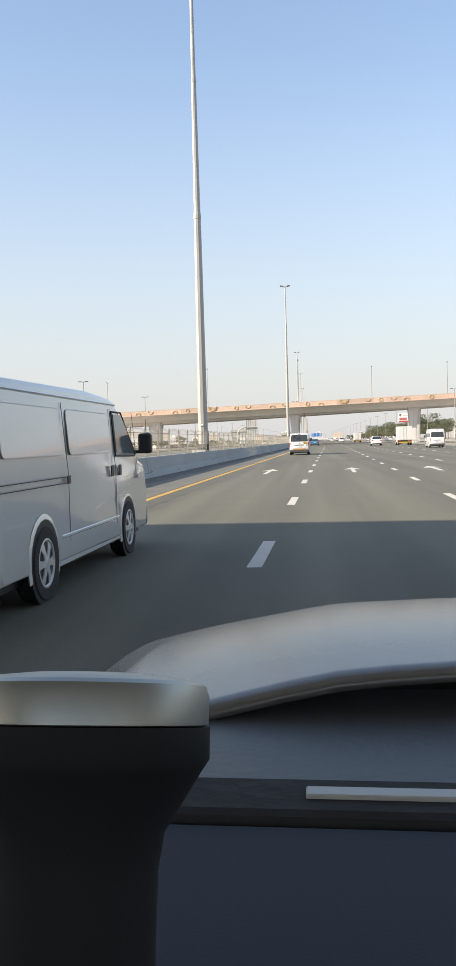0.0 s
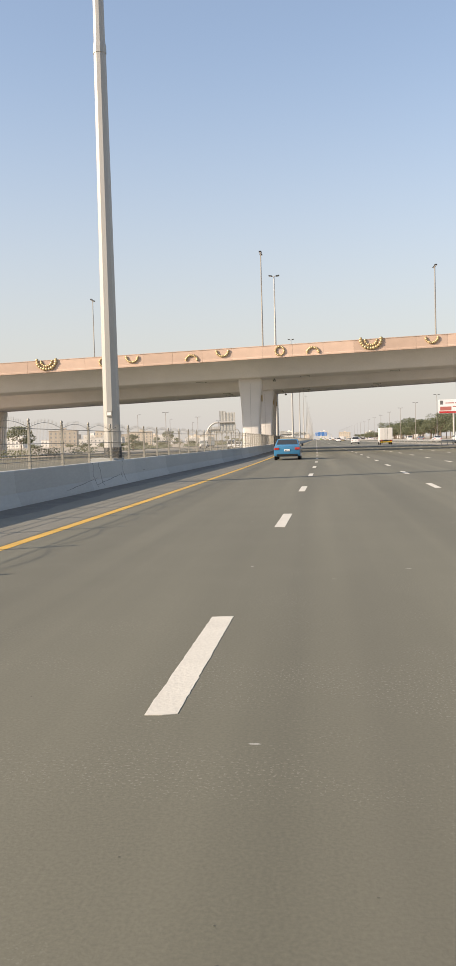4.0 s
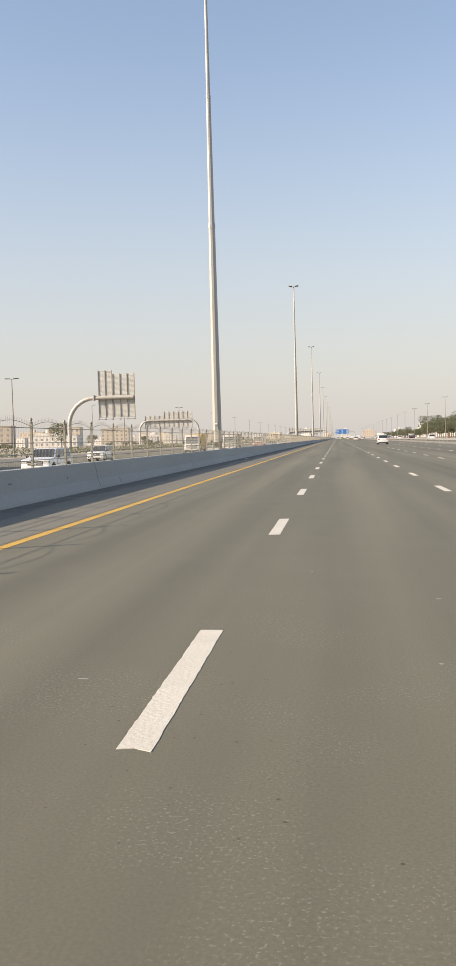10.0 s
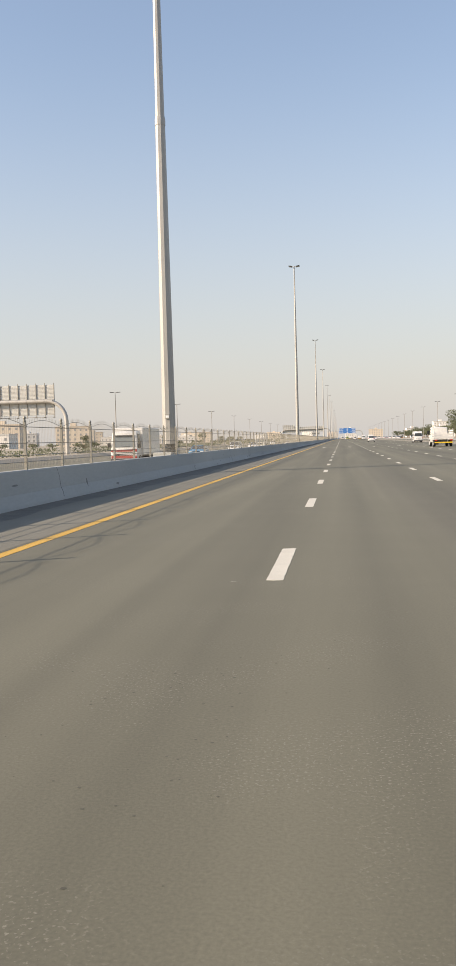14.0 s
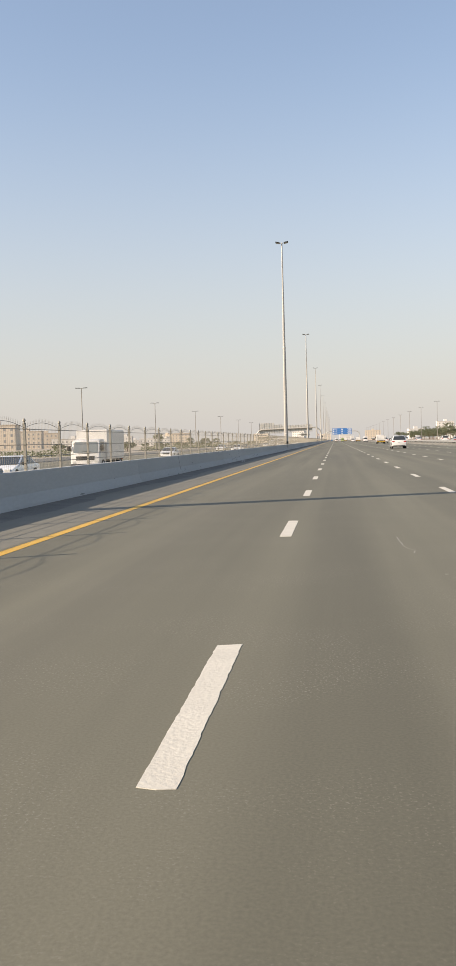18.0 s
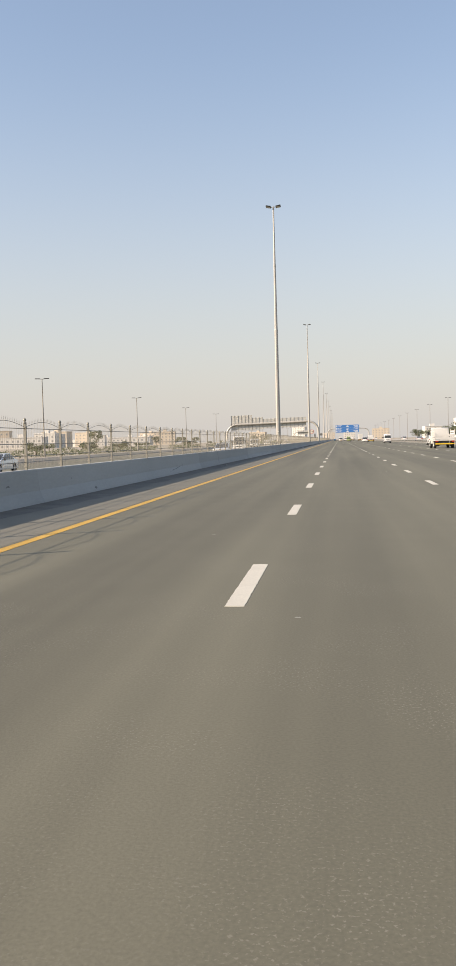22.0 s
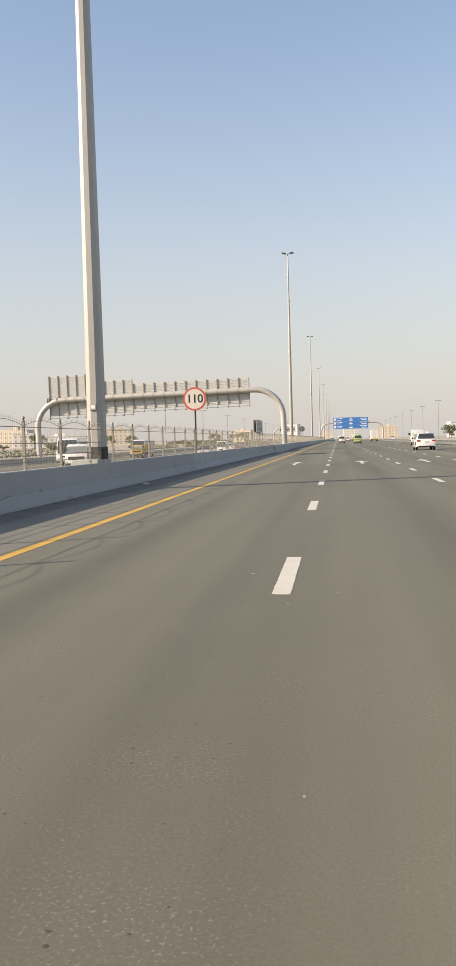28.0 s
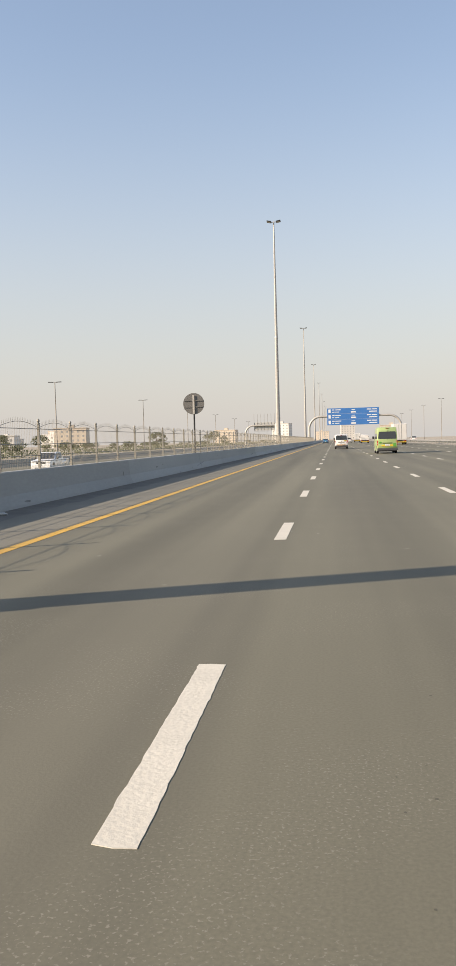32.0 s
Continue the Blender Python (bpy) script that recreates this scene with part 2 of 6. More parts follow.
M["scuttle"] = material("scuttle_reflection_grey", (0.10, 0.11, 0.115), 0.4, vary=0.1, scale=8, fine=80, bump=0.05)
M["vms_face"] = material("dark_grey_board", (0.16, 0.16, 0.16), 0.5, vary=0.08, bump=0.0)
M["lamp_pole"] = material("grey_lamp_pole", (0.22, 0.20, 0.17), 0.55, metal=0.2, vary=0.1, scale=2, bump=0.05)
M["disc_back"] = material("dark_sign_back", (0.15, 0.145, 0.135), 0.55, metal=0.2, vary=0.12, bump=0.05)
M["rib"] = material("weathered_steel_rib", (0.30, 0.285, 0.25), 0.6, metal=0.2, vary=0.12, scale=2, bump=0.05)
# dust tone that also paints the barrier's shade on the shoulder
M["drift"] = material("road_dust_and_shade", (0.146, 0.138, 0.119), 0.95, vary=0.3, scale=1.5, fine=30, bump=0.4)
M["board_grey"] = material("faded_grey_board", (0.42, 0.415, 0.42), 0.5, vary=0.06, scale=1.5, bump=0.0)
M["board_text"] = material("faded_blue_grey_print", (0.20, 0.20, 0.24), 0.5, vary=0.06, bump=0.0)
M["steel"] = material("galvanised_rail", (0.36, 0.35, 0.325), 0.5, metal=0.4, vary=0.08, scale=2, bump=0.05)


# ---- mesh helpers ----
def box(bm, x0, x1, y0, y1, z0, z1):
    """An axis-aligned box; returns its verts, bottom ring first."""
    vs = [bm.verts.new(c) for c in ((x0, y0, z0), (x1, y0, z0), (x1, y1, z0), (x0, y1, z0), (x0, y0, z1), (x1, y0, z1), (x1, y1, z1), (x0, y1, z1))]
    for f in ((3, 2, 1, 0), (4, 5, 6, 7), (0, 1, 5, 4), (1, 2, 6, 5), (2, 3, 7, 6), (3, 0, 4, 7)):
        bm.faces.new([vs[k] for k in f])
    return vs


def bevelled(x0, x1, y0, y1, z0, z1, r=0.03, seg=2):
    bm = bmesh.new()
    box(bm, x0, x1, y0, y1, z0, z1)
    bmesh.ops.bevel(bm, geom=bm.edges[:], offset=r, segments=seg, affect="EDGES", profile=0.5)
    return bm


def loft(bm, rings, closed=True, caps=True):
    """Skin between rings of equal length."""
    vr = [[bm.verts.new(c) for c in r] for r in rings]
    n = len(vr[0])
    for a, b in zip(vr, vr[1:]):
        for k in range(n if closed else n - 1):
            j = (k + 1) % n
            bm.faces.new((a[k], a[j], b[j], b[k]))
    if caps and closed:
        bm.faces.new(list(reversed(vr[0])))
        bm.faces.new(vr[-1])
    return vr


def ring(c, r, n=12, axis="z", ph=0.0, r2=None):
    """A circle of points round c, normal along the axis."""
    out = []
    for k in range(n):
        a = ph + 2 * math.pi * k / n
        u, v = r * math.cos(a), (r2 or r) * math.sin(a)
        out.append({"z": (c[0] + u, c[1] + v, c[2]), "y": (c[0] + u, c[1], c[2] + v), "x": (c[0], c[1] + u, c[2] + v)}[axis])
    return out


def rod(bm, a, b, r, n=6, r2=None):
    """A straight rod from a to b."""
    a, b = Vector(a), Vector(b)
    q = (b - a).to_track_quat("Z", "Y").to_matrix()
    rr = []
    for p, rad in ((a, r), (b, r2 if r2 is not None else r)):
        rr.append([tuple(p + q @ Vector((rad * math.cos(2 * math.pi * k / n), rad * math.sin(2 * math.pi * k / n), 0))) for k in range(n)])
    loft(bm, rr)


def tube(bm, pts, r, n=12):
    """A bent tube through the points."""
    pts = [Vector(p) for p in pts]
    rr = []
    for i, p in enumerate(pts):
        d = (pts[min(i + 1, len(pts) - 1)] - pts[max(i - 1, 0)]).normalized()
        u = d.cross(Vector((0, 1, 0))).normalized()
        v = d.cross(u)
        rr.append([tuple(p + r * (math.cos(2 * math.pi * k / n) * u + math.sin(2 * math.pi * k / n) * v)) for k in range(n)])
    loft(bm, rr)


def mesh(name, bm, mat_, smooth=False):
    bmesh.ops.recalc_face_normals(bm, faces=bm.faces[:])
    me = bpy.data.meshes.new(name)
    bm.to_mesh(me)
    bm.free()
    me.materials.append(mat_)
    if smooth:
        me.polygons.foreach_set("use_smooth", [True] * len(me.polygons))
        me.set_sharp_from_angle(angle=radians(35))
    return me


def part(name, bm, mat_, parent, label="", smooth=False):
    """One mesh object under a thing or a part; bm may be a mesh already."""
    me = bm if isinstance(bm, bpy.types.Mesh) else mesh(name, bm, mat_, smooth)
    ob = new(name, me)
    ob.parent = parent
    if label:
        ob["label"] = label
    return ob


def thing(name, label, category, group="", kind="", at=(0, 0, 0), rz=0.0):
    ob = new(name)
    ob.matrix_basis = pose(*at, 0, 0, rz)
    return tagged(ob, label, category, group, kind)


def bx(*a):
    bm = bmesh.new()
    box(bm, *a)
    return bm


def text_mesh(body, size, name, bold=0.0, spacing=1.0):
    """Flat lettering in the built-in font, lying in the xz plane, centred."""
    cu = bpy.data.curves.new(name, "FONT")
    cu.body, cu.size, cu.align_x, cu.align_y, cu.extrude = body, size, "CENTER", "CENTER", 0.004
    cu.offset, cu.space_character = bold, spacing
    ob = bpy.data.objects.new(name, cu)
    scene.collection.objects.link(ob)
    dg = bpy.context.evaluated_depsgraph_get()
    me = bpy.data.meshes.new_from_object(ob.evaluated_get(dg))
    bpy.data.objects.remove(ob)
    me.transform(Matrix.Rotation(radians(90), 4, "X"))
    return me

# ---- ground, road, markings ----
Y0, Y1 = -120.0, 1900.0


def dip(y):
    """The opposite carriageway lies lower than ours past the flyovers."""
    return float(np.interp(y, (280, 340, 900, 1050), (0.0, -0.45, -0.5, -0.85)))


gm = bmesh.new()
xs = [-4000, -1500, -500, -200, -90, -60, -45, -37.2, -36.0, -11.9, -11.4, -5.2, 24, 60, 120, 300, 900, 4000]
ys = [-3000, -800, -200, 0, 150, 280, 340, 450, 600, 750, 900, 1050, 1200, 1400, 1700, 2200, 3200, 4800]
gv = [[gm.verts.new((x, y, -0.06 + (dip(y) if -37 < x < -11.5 else 0.0) if -90 < x < 60 else -0.06 - 0.2 * noise.noise((x * 0.01, y * 0.01, 0)))) for x in xs] for y in ys]
for a, b in zip(gv, gv[1:]):
    for k in range(len(xs) - 1):
        gm.faces.new((a[k], a[k + 1], b[k + 1], b[k]))
tagged(new("ground", mesh("ground", gm, M["sand"])), "flat dusty sand reaching the hazy horizon", "ground", kind="structure")
road = tagged(new("road", mesh("road", bx(-3.86, 19.2, Y0, Y1, -0.3, 0.0), M["asphalt"])), "wide worn asphalt carriageway with painted lanes", "road", kind="structure")
tagged(new("road_shoulder", mesh("road_shoulder", bx(-6.9, -3.86, Y0, Y1, -0.3, -0.002), M["shoulder"])), "paved hard shoulder beside the concrete barrier", "shoulder", kind="structure")
om = bmesh.new()
loft(om, [[(-35.5, y, dip(y) - 0.35), (-12.0, y, dip(y) - 0.35), (-12.0, y, dip(y) - 0.02), (-35.5, y, dip(y) - 0.02)] for y in (Y0, 280, 340, 450, 600, 750, 900, 1050, Y1)])
tagged(new("opposite_road", mesh("opposite_road", om, M["asphalt"])), "opposite carriageway of worn asphalt behind the fence", "road", kind="structure")
tagged(new("service_road", mesh("service_road", bx(24.6, 33.6, Y0, Y1, -0.35, -0.02), M["asphalt"])), "asphalt service road beyond the guard rail", "road", kind="structure")
tagged(new("verge", mesh("verge", bx(-11.6, -6.9, Y0, Y1, -0.35, -0.03), M["grass"])), "strip of dry grass behind the fence", "verge", kind="structure")

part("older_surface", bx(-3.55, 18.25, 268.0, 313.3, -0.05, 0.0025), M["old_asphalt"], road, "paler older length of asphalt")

# edge lines
em = bmesh.new()
y = Y0
while y < Y1:
    box(em, -3.76, -3.58, y, y + 40, 0.0, 0.004)
    y += 40
part("edge_line", em, M["yellow_line"], road, "worn yellow edge line")
part("edge_line", bx(18.3, 18.46, Y0, Y1, 0.0, 0.004), M["white_line"], road, "white edge line")

# lane dashes: 2.43 m of paint every 9 m, the count shifting slowly along the road
KNOTS = ((-120, 0.3), (50, 0.3), (120, -0.1), (210, 3.5), (240, 4.3), (280, 3.6), (306, 3.3), (315, -0.4), (342, -1.3), (378, -2.3), (410, -2.4), (475, -1.9), (570, -3.1), (640, -2.8), (695, -2.8), (733, -4.0), (765, -4.5), (800, -4.7), (830, -5.2), (928, -5.8), (960, -5.4), (1025, -5.8), (1060, -5.3), (1900, -5.3))
kx, kv = [k[0] for k in KNOTS], [k[1] for k in KNOTS]
prng = random.Random(23)


def painted(outline, name):
    """A flat patch of thick paint with crumbled edges, from its outline."""
    pts = []
    for k, (ax, ay) in enumerate(outline):
        bx_, by_ = outline[(k + 1) % len(outline)]
        n = max(1, int(math.hypot(bx_ - ax, by_ - ay) / 0.06))
        for q in range(n):
            u = q / n
            pts.append((ax + (bx_ - ax) * u + prng.gauss(0, 0.002), ay + (by_ - ay) * u + prng.gauss(0, 0.012)))
    bm = bmesh.new()
    lo, hi = [bm.verts.new((px, py, -0.004)) for px, py in pts], [bm.verts.new((px, py, 0.003)) for px, py in pts]
    bm.faces.new(hi)
    for k in range(len(pts)):
        j = (k + 1) % len(pts)
        bm.faces.new((lo[k], lo[j], hi[j], hi[k]))
    return mesh(name, bm, M["white_line"])


dashes = [painted(((-0.085, 0), (0.085, 0), (0.085, 2.43), (-0.085, 2.43)), "lane_dash") for k in range(7)]
far = bmesh.new()
for line, x in enumerate((0.0, 3.65, 7.2, 10.95, 14.6)):
    for k in range(-12, 200):
        yb = 9 * k + float(np.interp(9 * k, kx, kv)) + (0, 0.4, 4.5, 2.2, 5.0, 1.0)[line]
        if line < 2 and -20 < yb < 1330:
            part("lane_dash", dashes[(3 * k + line) % 7], None, road).location = (x, yb, 0)
        else:
            box(far, x - 0.085, x + 0.085, yb, yb + 2.43, -0.004, 0.003)
tagged(part("lane_dashes", far, M["white_line"], road, "dashed white lane lines"), kind="stuff")


am = painted(((-0.085, 0), (0.085, 0), (0.085, 3.5), (0.38, 3.5), (0.0, 5.7), (-0.38, 3.5), (-0.085, 3.5)), "lane_arrow")
for y in (35.4, 581.75, 960.0):
    for x in (-1.87, 1.86, 5.4, 9.1, 12.8):
        part("lane_arrow", am, None, road).location = (x, y, 0)

# ---- concrete barrier in cast lengths ----
def swerve(y):
    """The barrier and fence bow towards the road past the flyover pillars."""
    return 0.52 * max(0.0, min(1.0, (y - 168) / 34, (300 - y) / 34))


def along(y, pitch):
    a, b = swerve(y), swerve(y + pitch)
    return Matrix.Translation((a, y, 0)) @ Matrix.Rotation(math.atan2(a - b, pitch), 4, "Z")


barrier = thing("barrier", "grey concrete safety barrier along the hard shoulder", "barrier", kind="structure")
PROFILE = ((-6.23, 0.0), (-6.25, 0.09), (-6.35, 0.33), (-6.40, 0.83), (-6.42, 0.85), (-6.62, 0.85), (-6.64, 0.83), (-6.69, 0.33), (-6.80, 0.09), (-6.82, 0.0))
SEG = 6.0
sm = bmesh.new()
loft(sm, [[(px + 6.4, 0.008, pz) for px, pz in PROFILE], [(px + 6.4, SEG - 0.008, pz) for px, pz in PROFILE]])
seg = mesh("barrier_length", sm, M["barrier"])
LONG = 24.0
sm = bmesh.new()
loft(sm, [[(px + 6.4, 0.004, pz) for px, pz in PROFILE], [(px + 6.4, LONG - 0.004, pz) for px, pz in PROFILE]])
seg_long = mesh("barrier_length", sm, M["barrier"])
y = Y0
while y < Y1:
    short = y < 306
    part("barrier_length", seg if short else seg_long, None, barrier).matrix_basis = Matrix.Translation((-6.4, 0, 0)) @ along(y, SEG if short else LONG)
    y += SEG if short else LONG
# cracks that run down the barrier's face
crng = random.Random(5)
for v in range(5):
    ck = bmesh.new()
    pts, yy = [], 0.0
    for z in (0.84, 0.72, 0.60, 0.47, 0.34, 0.22, 0.11):
        px = float(np.interp(z, (0.0, 0.09, 0.33, 0.83), (-6.23, -6.25, -6.35, -6.40))) + 0.003
        pts.append((px + 6.4, yy, z, crng.uniform(0.004, 0.012)))
        yy += crng.uniform(-0.10, 0.16)
    loft(ck, [[(p[0], p[1] - p[3], p[2]), (p[0], p[1] + p[3], p[2]), (p[0] - 0.01, p[1] + p[3], p[2]), (p[0] - 0.01, p[1] - p[3], p[2])] for p in pts])
    cme = mesh("crack", ck, M["tar"])
    for j in range(9):
        y = crng.uniform(310, 1240) if j > 2 else crng.uniform(20, 165)
        part("crack", cme, None, barrier).location = (-6.4, y, 0)
# long scrapes low on the barrier's face
for v in range(4):
    ck = bmesh.new()
    rows, z = [], crng.uniform(0.12, 0.2)
    for k in range(12):
        px = float(np.interp(z, (0.0, 0.09, 0.33, 0.83), (-6.23, -6.25, -6.35, -6.40))) + 0.003
        t_ = crng.uniform(0.004, 0.014) * (1 - abs(k - 5.5) / 7)
        rows.append([(px + 6.4, 0.3 * k, z - t_), (px + 6.4 - 0.4 * t_, 0.3 * k, z + t_), (px + 6.39, 0.3 * k, z + t_), (px + 6.39, 0.3 * k, z - t_)])
        z += crng.uniform(-0.01, 0.03)
    loft(ck, rows)
    sme = mesh("scrape", ck, M["tar"])
    for j in range(11):
        y = crng.uniform(310, 1240) if j > 2 else crng.uniform(10, 160)
        part("scrape", sme, None, barrier).location = (-6.4, y, 0)
# pale flecks and scuffs on the road
fv, ff = [], []
for k in range(1600):
    x, y = crng.uniform(-3.3, 10.5), crng.uniform(10, 1100)
    a, b = crng.uniform(0.01, 0.055), crng.uniform(0.012, 0.035)
    c = len(fv)
    n_ = 6
    for q in range(n_):
        r_ = crng.uniform(0.5, 1.0)
        fv.append((x + a * r_ * math.cos(q * math.pi / 3), y + b * r_ * math.sin(q * math.pi / 3), 0.0015))
    ff.append(tuple(range(c, c + n_)))
fme = bpy.data.meshes.new("paint_flecks")
fme.from_pydata(fv, [], ff)
fme.materials.append(M["fleck"])
tagged(new("paint_flecks", fme), "small pale flecks and scuffs on the asphalt", "road marks", kind="stuff")
# darker pits where the surface has lost its fines
fv, ff = [], []
for k in range(230):
    cx, cy = crng.uniform(-3.0, 5.5), crng.uniform(10, 1100)
    for q in range(crng.randint(25, 60)):
        x, y, r_ = cx + crng.gauss(0, 0.38), cy + crng.gauss(0, 0.9), crng.uniform(0.004, 0.013)
        c = len(fv)
        for e in range(5):
            w_ = r_ * crng.uniform(0.5, 1.0)
            fv.append((x + w_ * math.cos(e * 1.257), y + w_ * math.sin(e * 1.257), 0.0012))
        ff.append(tuple(range(c, c + 5)))
fme = bpy.data.meshes.new("road_pits")
fme.from_pydata(fv, [], ff)
fme.materials.append(M["pit"])
tagged(new("road_pits", fme), "small dark pits in the worn asphalt", "road marks", kind="stuff")
# thin pale scratches that wander along the lanes
fv, ff = [], []
for k in range(32):
    x, y, h_ = crng.uniform(-3.0, 9.0), crng.uniform(20, 1150), crng.gauss(0, 0.05)
    for q in range(crng.randint(5, 12)):
        w_ = crng.uniform(0.003, 0.009)
        fv += [(x - w_, y, 0.0014), (x + w_, y, 0.0014)]
        if q:
            c = len(fv) - 4
            ff.append((c, c + 1, c + 3, c + 2))
        x, y = x + h_ + crng.gauss(0, 0.06), y + crng.uniform(0.2, 0.5)
fme = bpy.data.meshes.new("road_scratches")
fme.from_pydata(fv, [], ff)
fme.materials.append(M["fleck"])
tagged(new("road_scratches", fme), "thin pale wandering scratches on the asphalt", "road marks", kind="stuff")
# tyre scuffs and dirt spots on the barrier's face
fv, ff = [], []
for k in range(260):
    y, z, up = crng.uniform(300, 1240) if k > 30 else crng.uniform(10, 164), crng.uniform(0.06, 0.62) ** 1.15, crng.random() < 0.25
    a, b = (crng.uniform(0.02, 0.07), crng.uniform(0.08, 0.22)) if up else (crng.uniform(0.05, 0.3), crng.uniform(0.015, 0.05))
    c, n_ = len(fv), 11
    for q in range(n_):
        r_, an = crng.uniform(0.45, 1.0), q * 2 * math.pi / n_
        zz_ = min(0.82, max(0.02, z + b * r_ * math.sin(an)))
        fv.append((float(np.interp(zz_, (0.0, 0.09, 0.33, 0.83), (-6.23, -6.25, -6.35, -6.40))) + 0.0035, y + a * r_ * math.cos(an), zz_))
    ff.append(tuple(range(c, c + n_)))
fme = bpy.data.meshes.new("scuffs")
fme.from_pydata(fv, [], ff)
fme.materials.append(M["scuff"])
tagged(part("scuffs", fme, None, barrier, "dark tyre scuffs and dirt spots"), kind="stuff")
# road dust against the barrier's foot, widened into a strip of painted barrier shade
dv, df = [], []
for k in range(1400):
    y = 0.9 * k
    wd = 0.40 + 0.62 * max(0.0, 0.5 + noise.noise((y * 0.11, 3.1, 0)) * 0.9 + noise.noise((y * 0.7, 1.7, 0)) * 0.35)
    sw = swerve(y)
    dv += [(-6.235 + sw, y, 0.03), (-6.21 + sw + wd * 0.4, y, 0.014), (-6.21 + sw + wd, y, -0.003)]
    if k:
        b = len(dv) - 6
        df += [(b, b + 1, b + 4, b + 3), (b + 1, b + 2, b + 5, b + 4)]
dme = bpy.data.meshes.new("dust_drift")
dme.from_pydata(dv, [], df)
dme.materials.append(M["drift"])
tagged(new("dust_drift", dme), "dark dust and painted shade along the foot of the barrier", "dust", kind="stuff")
lrng = random.Random(31)
lm = bmesh.new()
loft(lm, [ring((0.0, yy_, 0.034), r_, 8, "y") for yy_, r_ in ((0.0, 0.030), (0.02, 0.034), (0.15, 0.034), (0.19, 0.014), (0.215, 0.013))])
bottle = mesh("bottle", lm, M["lens"], True)
lm = bmesh.new()
loft(lm, [[(0.10 * math.cos(a_) * (1 + 0.3 * math.sin(3 * a_)), 0.14 * math.sin(a_), z_ + 0.02 * math.sin(2 * a_)) for a_ in [k * math.pi / 5 for k in range(10)]] for z_ in (0.012, 0.03)])
scrap = mesh("scrap", lm, M["sign_white"])
for k in range(12):
    y = 130 + 82 * k + lrng.uniform(-30, 30)
    lit = thing("litter", "pale crumpled litter lying at the foot of the barrier", "litter", "litter in the gutter", at=(-5.95 + swerve(y) + lrng.uniform(-0.1, 0.5), y, 0.012), rz=lrng.uniform(0, 360))
    part("bottle" if k % 3 else "scrap", bottle if k % 3 else scrap, None, lit)
jm = bmesh.new()
loft(jm, [[(-6.56 + swerve(v), v, 0.01), (-6.48 + swerve(v), v, 0.01), (-6.48 + swerve(v), v, 0.81), (-6.56 + swerve(v), v, 0.81)] for v in (Y0, 168, 202, 266, 300, Y1)])
part("barrier_joint", jm, M["tar"], barrier, "dark joints between the cast lengths")

# plain wall round the gantry foot
wl = bmesh.new()
loft(wl, [[(-5.84 - 0.35 * f, y, 0.0), (-5.88 - 0.35 * f, y, 0.86), (-6.60, y, 0.86), (-6.64, y, 0.0)] for y, f in ((1006.0, 1.0), (1012.0, 0.0), (1027.0, 0.0))])
part("gantry_wall", wl, M["barrier"], barrier, "plain concrete wall round the gantry foot")

# ---- steel fence on the barrier ----
FX, PITCH = 0.0, 2.56


def fence_panel():
    bm = bmesh.new()
    for z in (1.03, 1.18, 1.46, 1.83):
        rod(bm, (FX, 0, z), (FX, PITCH, z), 0.0085, 4)
    n = 24
    arch = lambda u: 1.86 + 0.14 * math.sin(math.pi * u)
    for k in range(1, n):
        u = k / n
        rod(bm, (FX, u * PITCH, 0.90), (FX, u * PITCH, arch(u) + 0.045), 0.0028, 3)
        rod(bm, (FX, u * PITCH, arch(u) + 0.03), (FX, u * PITCH, arch(u) + 0.105), 0.0048, 4, 0.001)
    pts = [(FX, u / 8 * PITCH, arch(u / 8)) for u in range(9)]
    for a, b in zip(pts, pts[1:]):
        rod(bm, a, b, 0.0062, 4)
    return mesh("panel", bm, M["fence"])


def fence_post():
    bm = bmesh.new()
    box(bm, FX - 0.028, FX + 0.028, -0.028, 0.028, 0.85, 1.95)
    for z in (0.92, 1.18, 1.46, 1.83):
        box(bm, FX - 0.04, FX + 0.04, -0.04, 0.04, z, z + 0.03)
    loft(bm, [ring((FX, 0, z), r, 8) for z, r in ((1.95, 0.044), (1.975, 0.044), (1.98, 0.022), (2.0, 0.026), (2.025, 0.040), (2.055, 0.036), (2.085, 0.008))])
    return mesh("post", bm, M["fence_post"])


pm, qm = fence_panel(), fence_post()
y = 640.2 - 273 * PITCH
while y < 1330:
    sec = thing("fence", "beige steel fence with arched spiked tops on the barrier", "fence", "fences along the barrier")
    for j in range(50):
        part("panel", pm, None, sec).matrix_basis = Matrix.Translation((-6.47, 0, 0)) @ along(y, PITCH)
        part("post", qm, None, sec).location = (-6.47 + swerve(y), y, 0)
        y += PITCH

# ---- guard rail on the far side of the road ----
rail = thing("guard_rail", "galvanised steel guard rail on short posts at the road edge", "guard rail", kind="structure")
W = ((0, 0.48), (0.05, 0.52), (0.0, 0.60), (0.05, 0.68), (0.0, 0.74))
wm = bmesh.new()
loft(wm, [[(20.6 - a, Y0, b) for a, b in W] + [(20.63 - a, Y0, b) for a, b in reversed(W)], [(20.6 - a, Y1, b) for a, b in W] + [(20.63 - a, Y1, b) for a, b in reversed(W)]])
part("beam", wm, M["steel"], rail)
post = mesh("rail_post", bx(20.63, 20.75, -0.04, 0.04, -0.06, 0.78), M["steel"])
for k in range(280):
    part("rail_post", post, None, rail).location = (0, Y0 + 6 * k, 0)


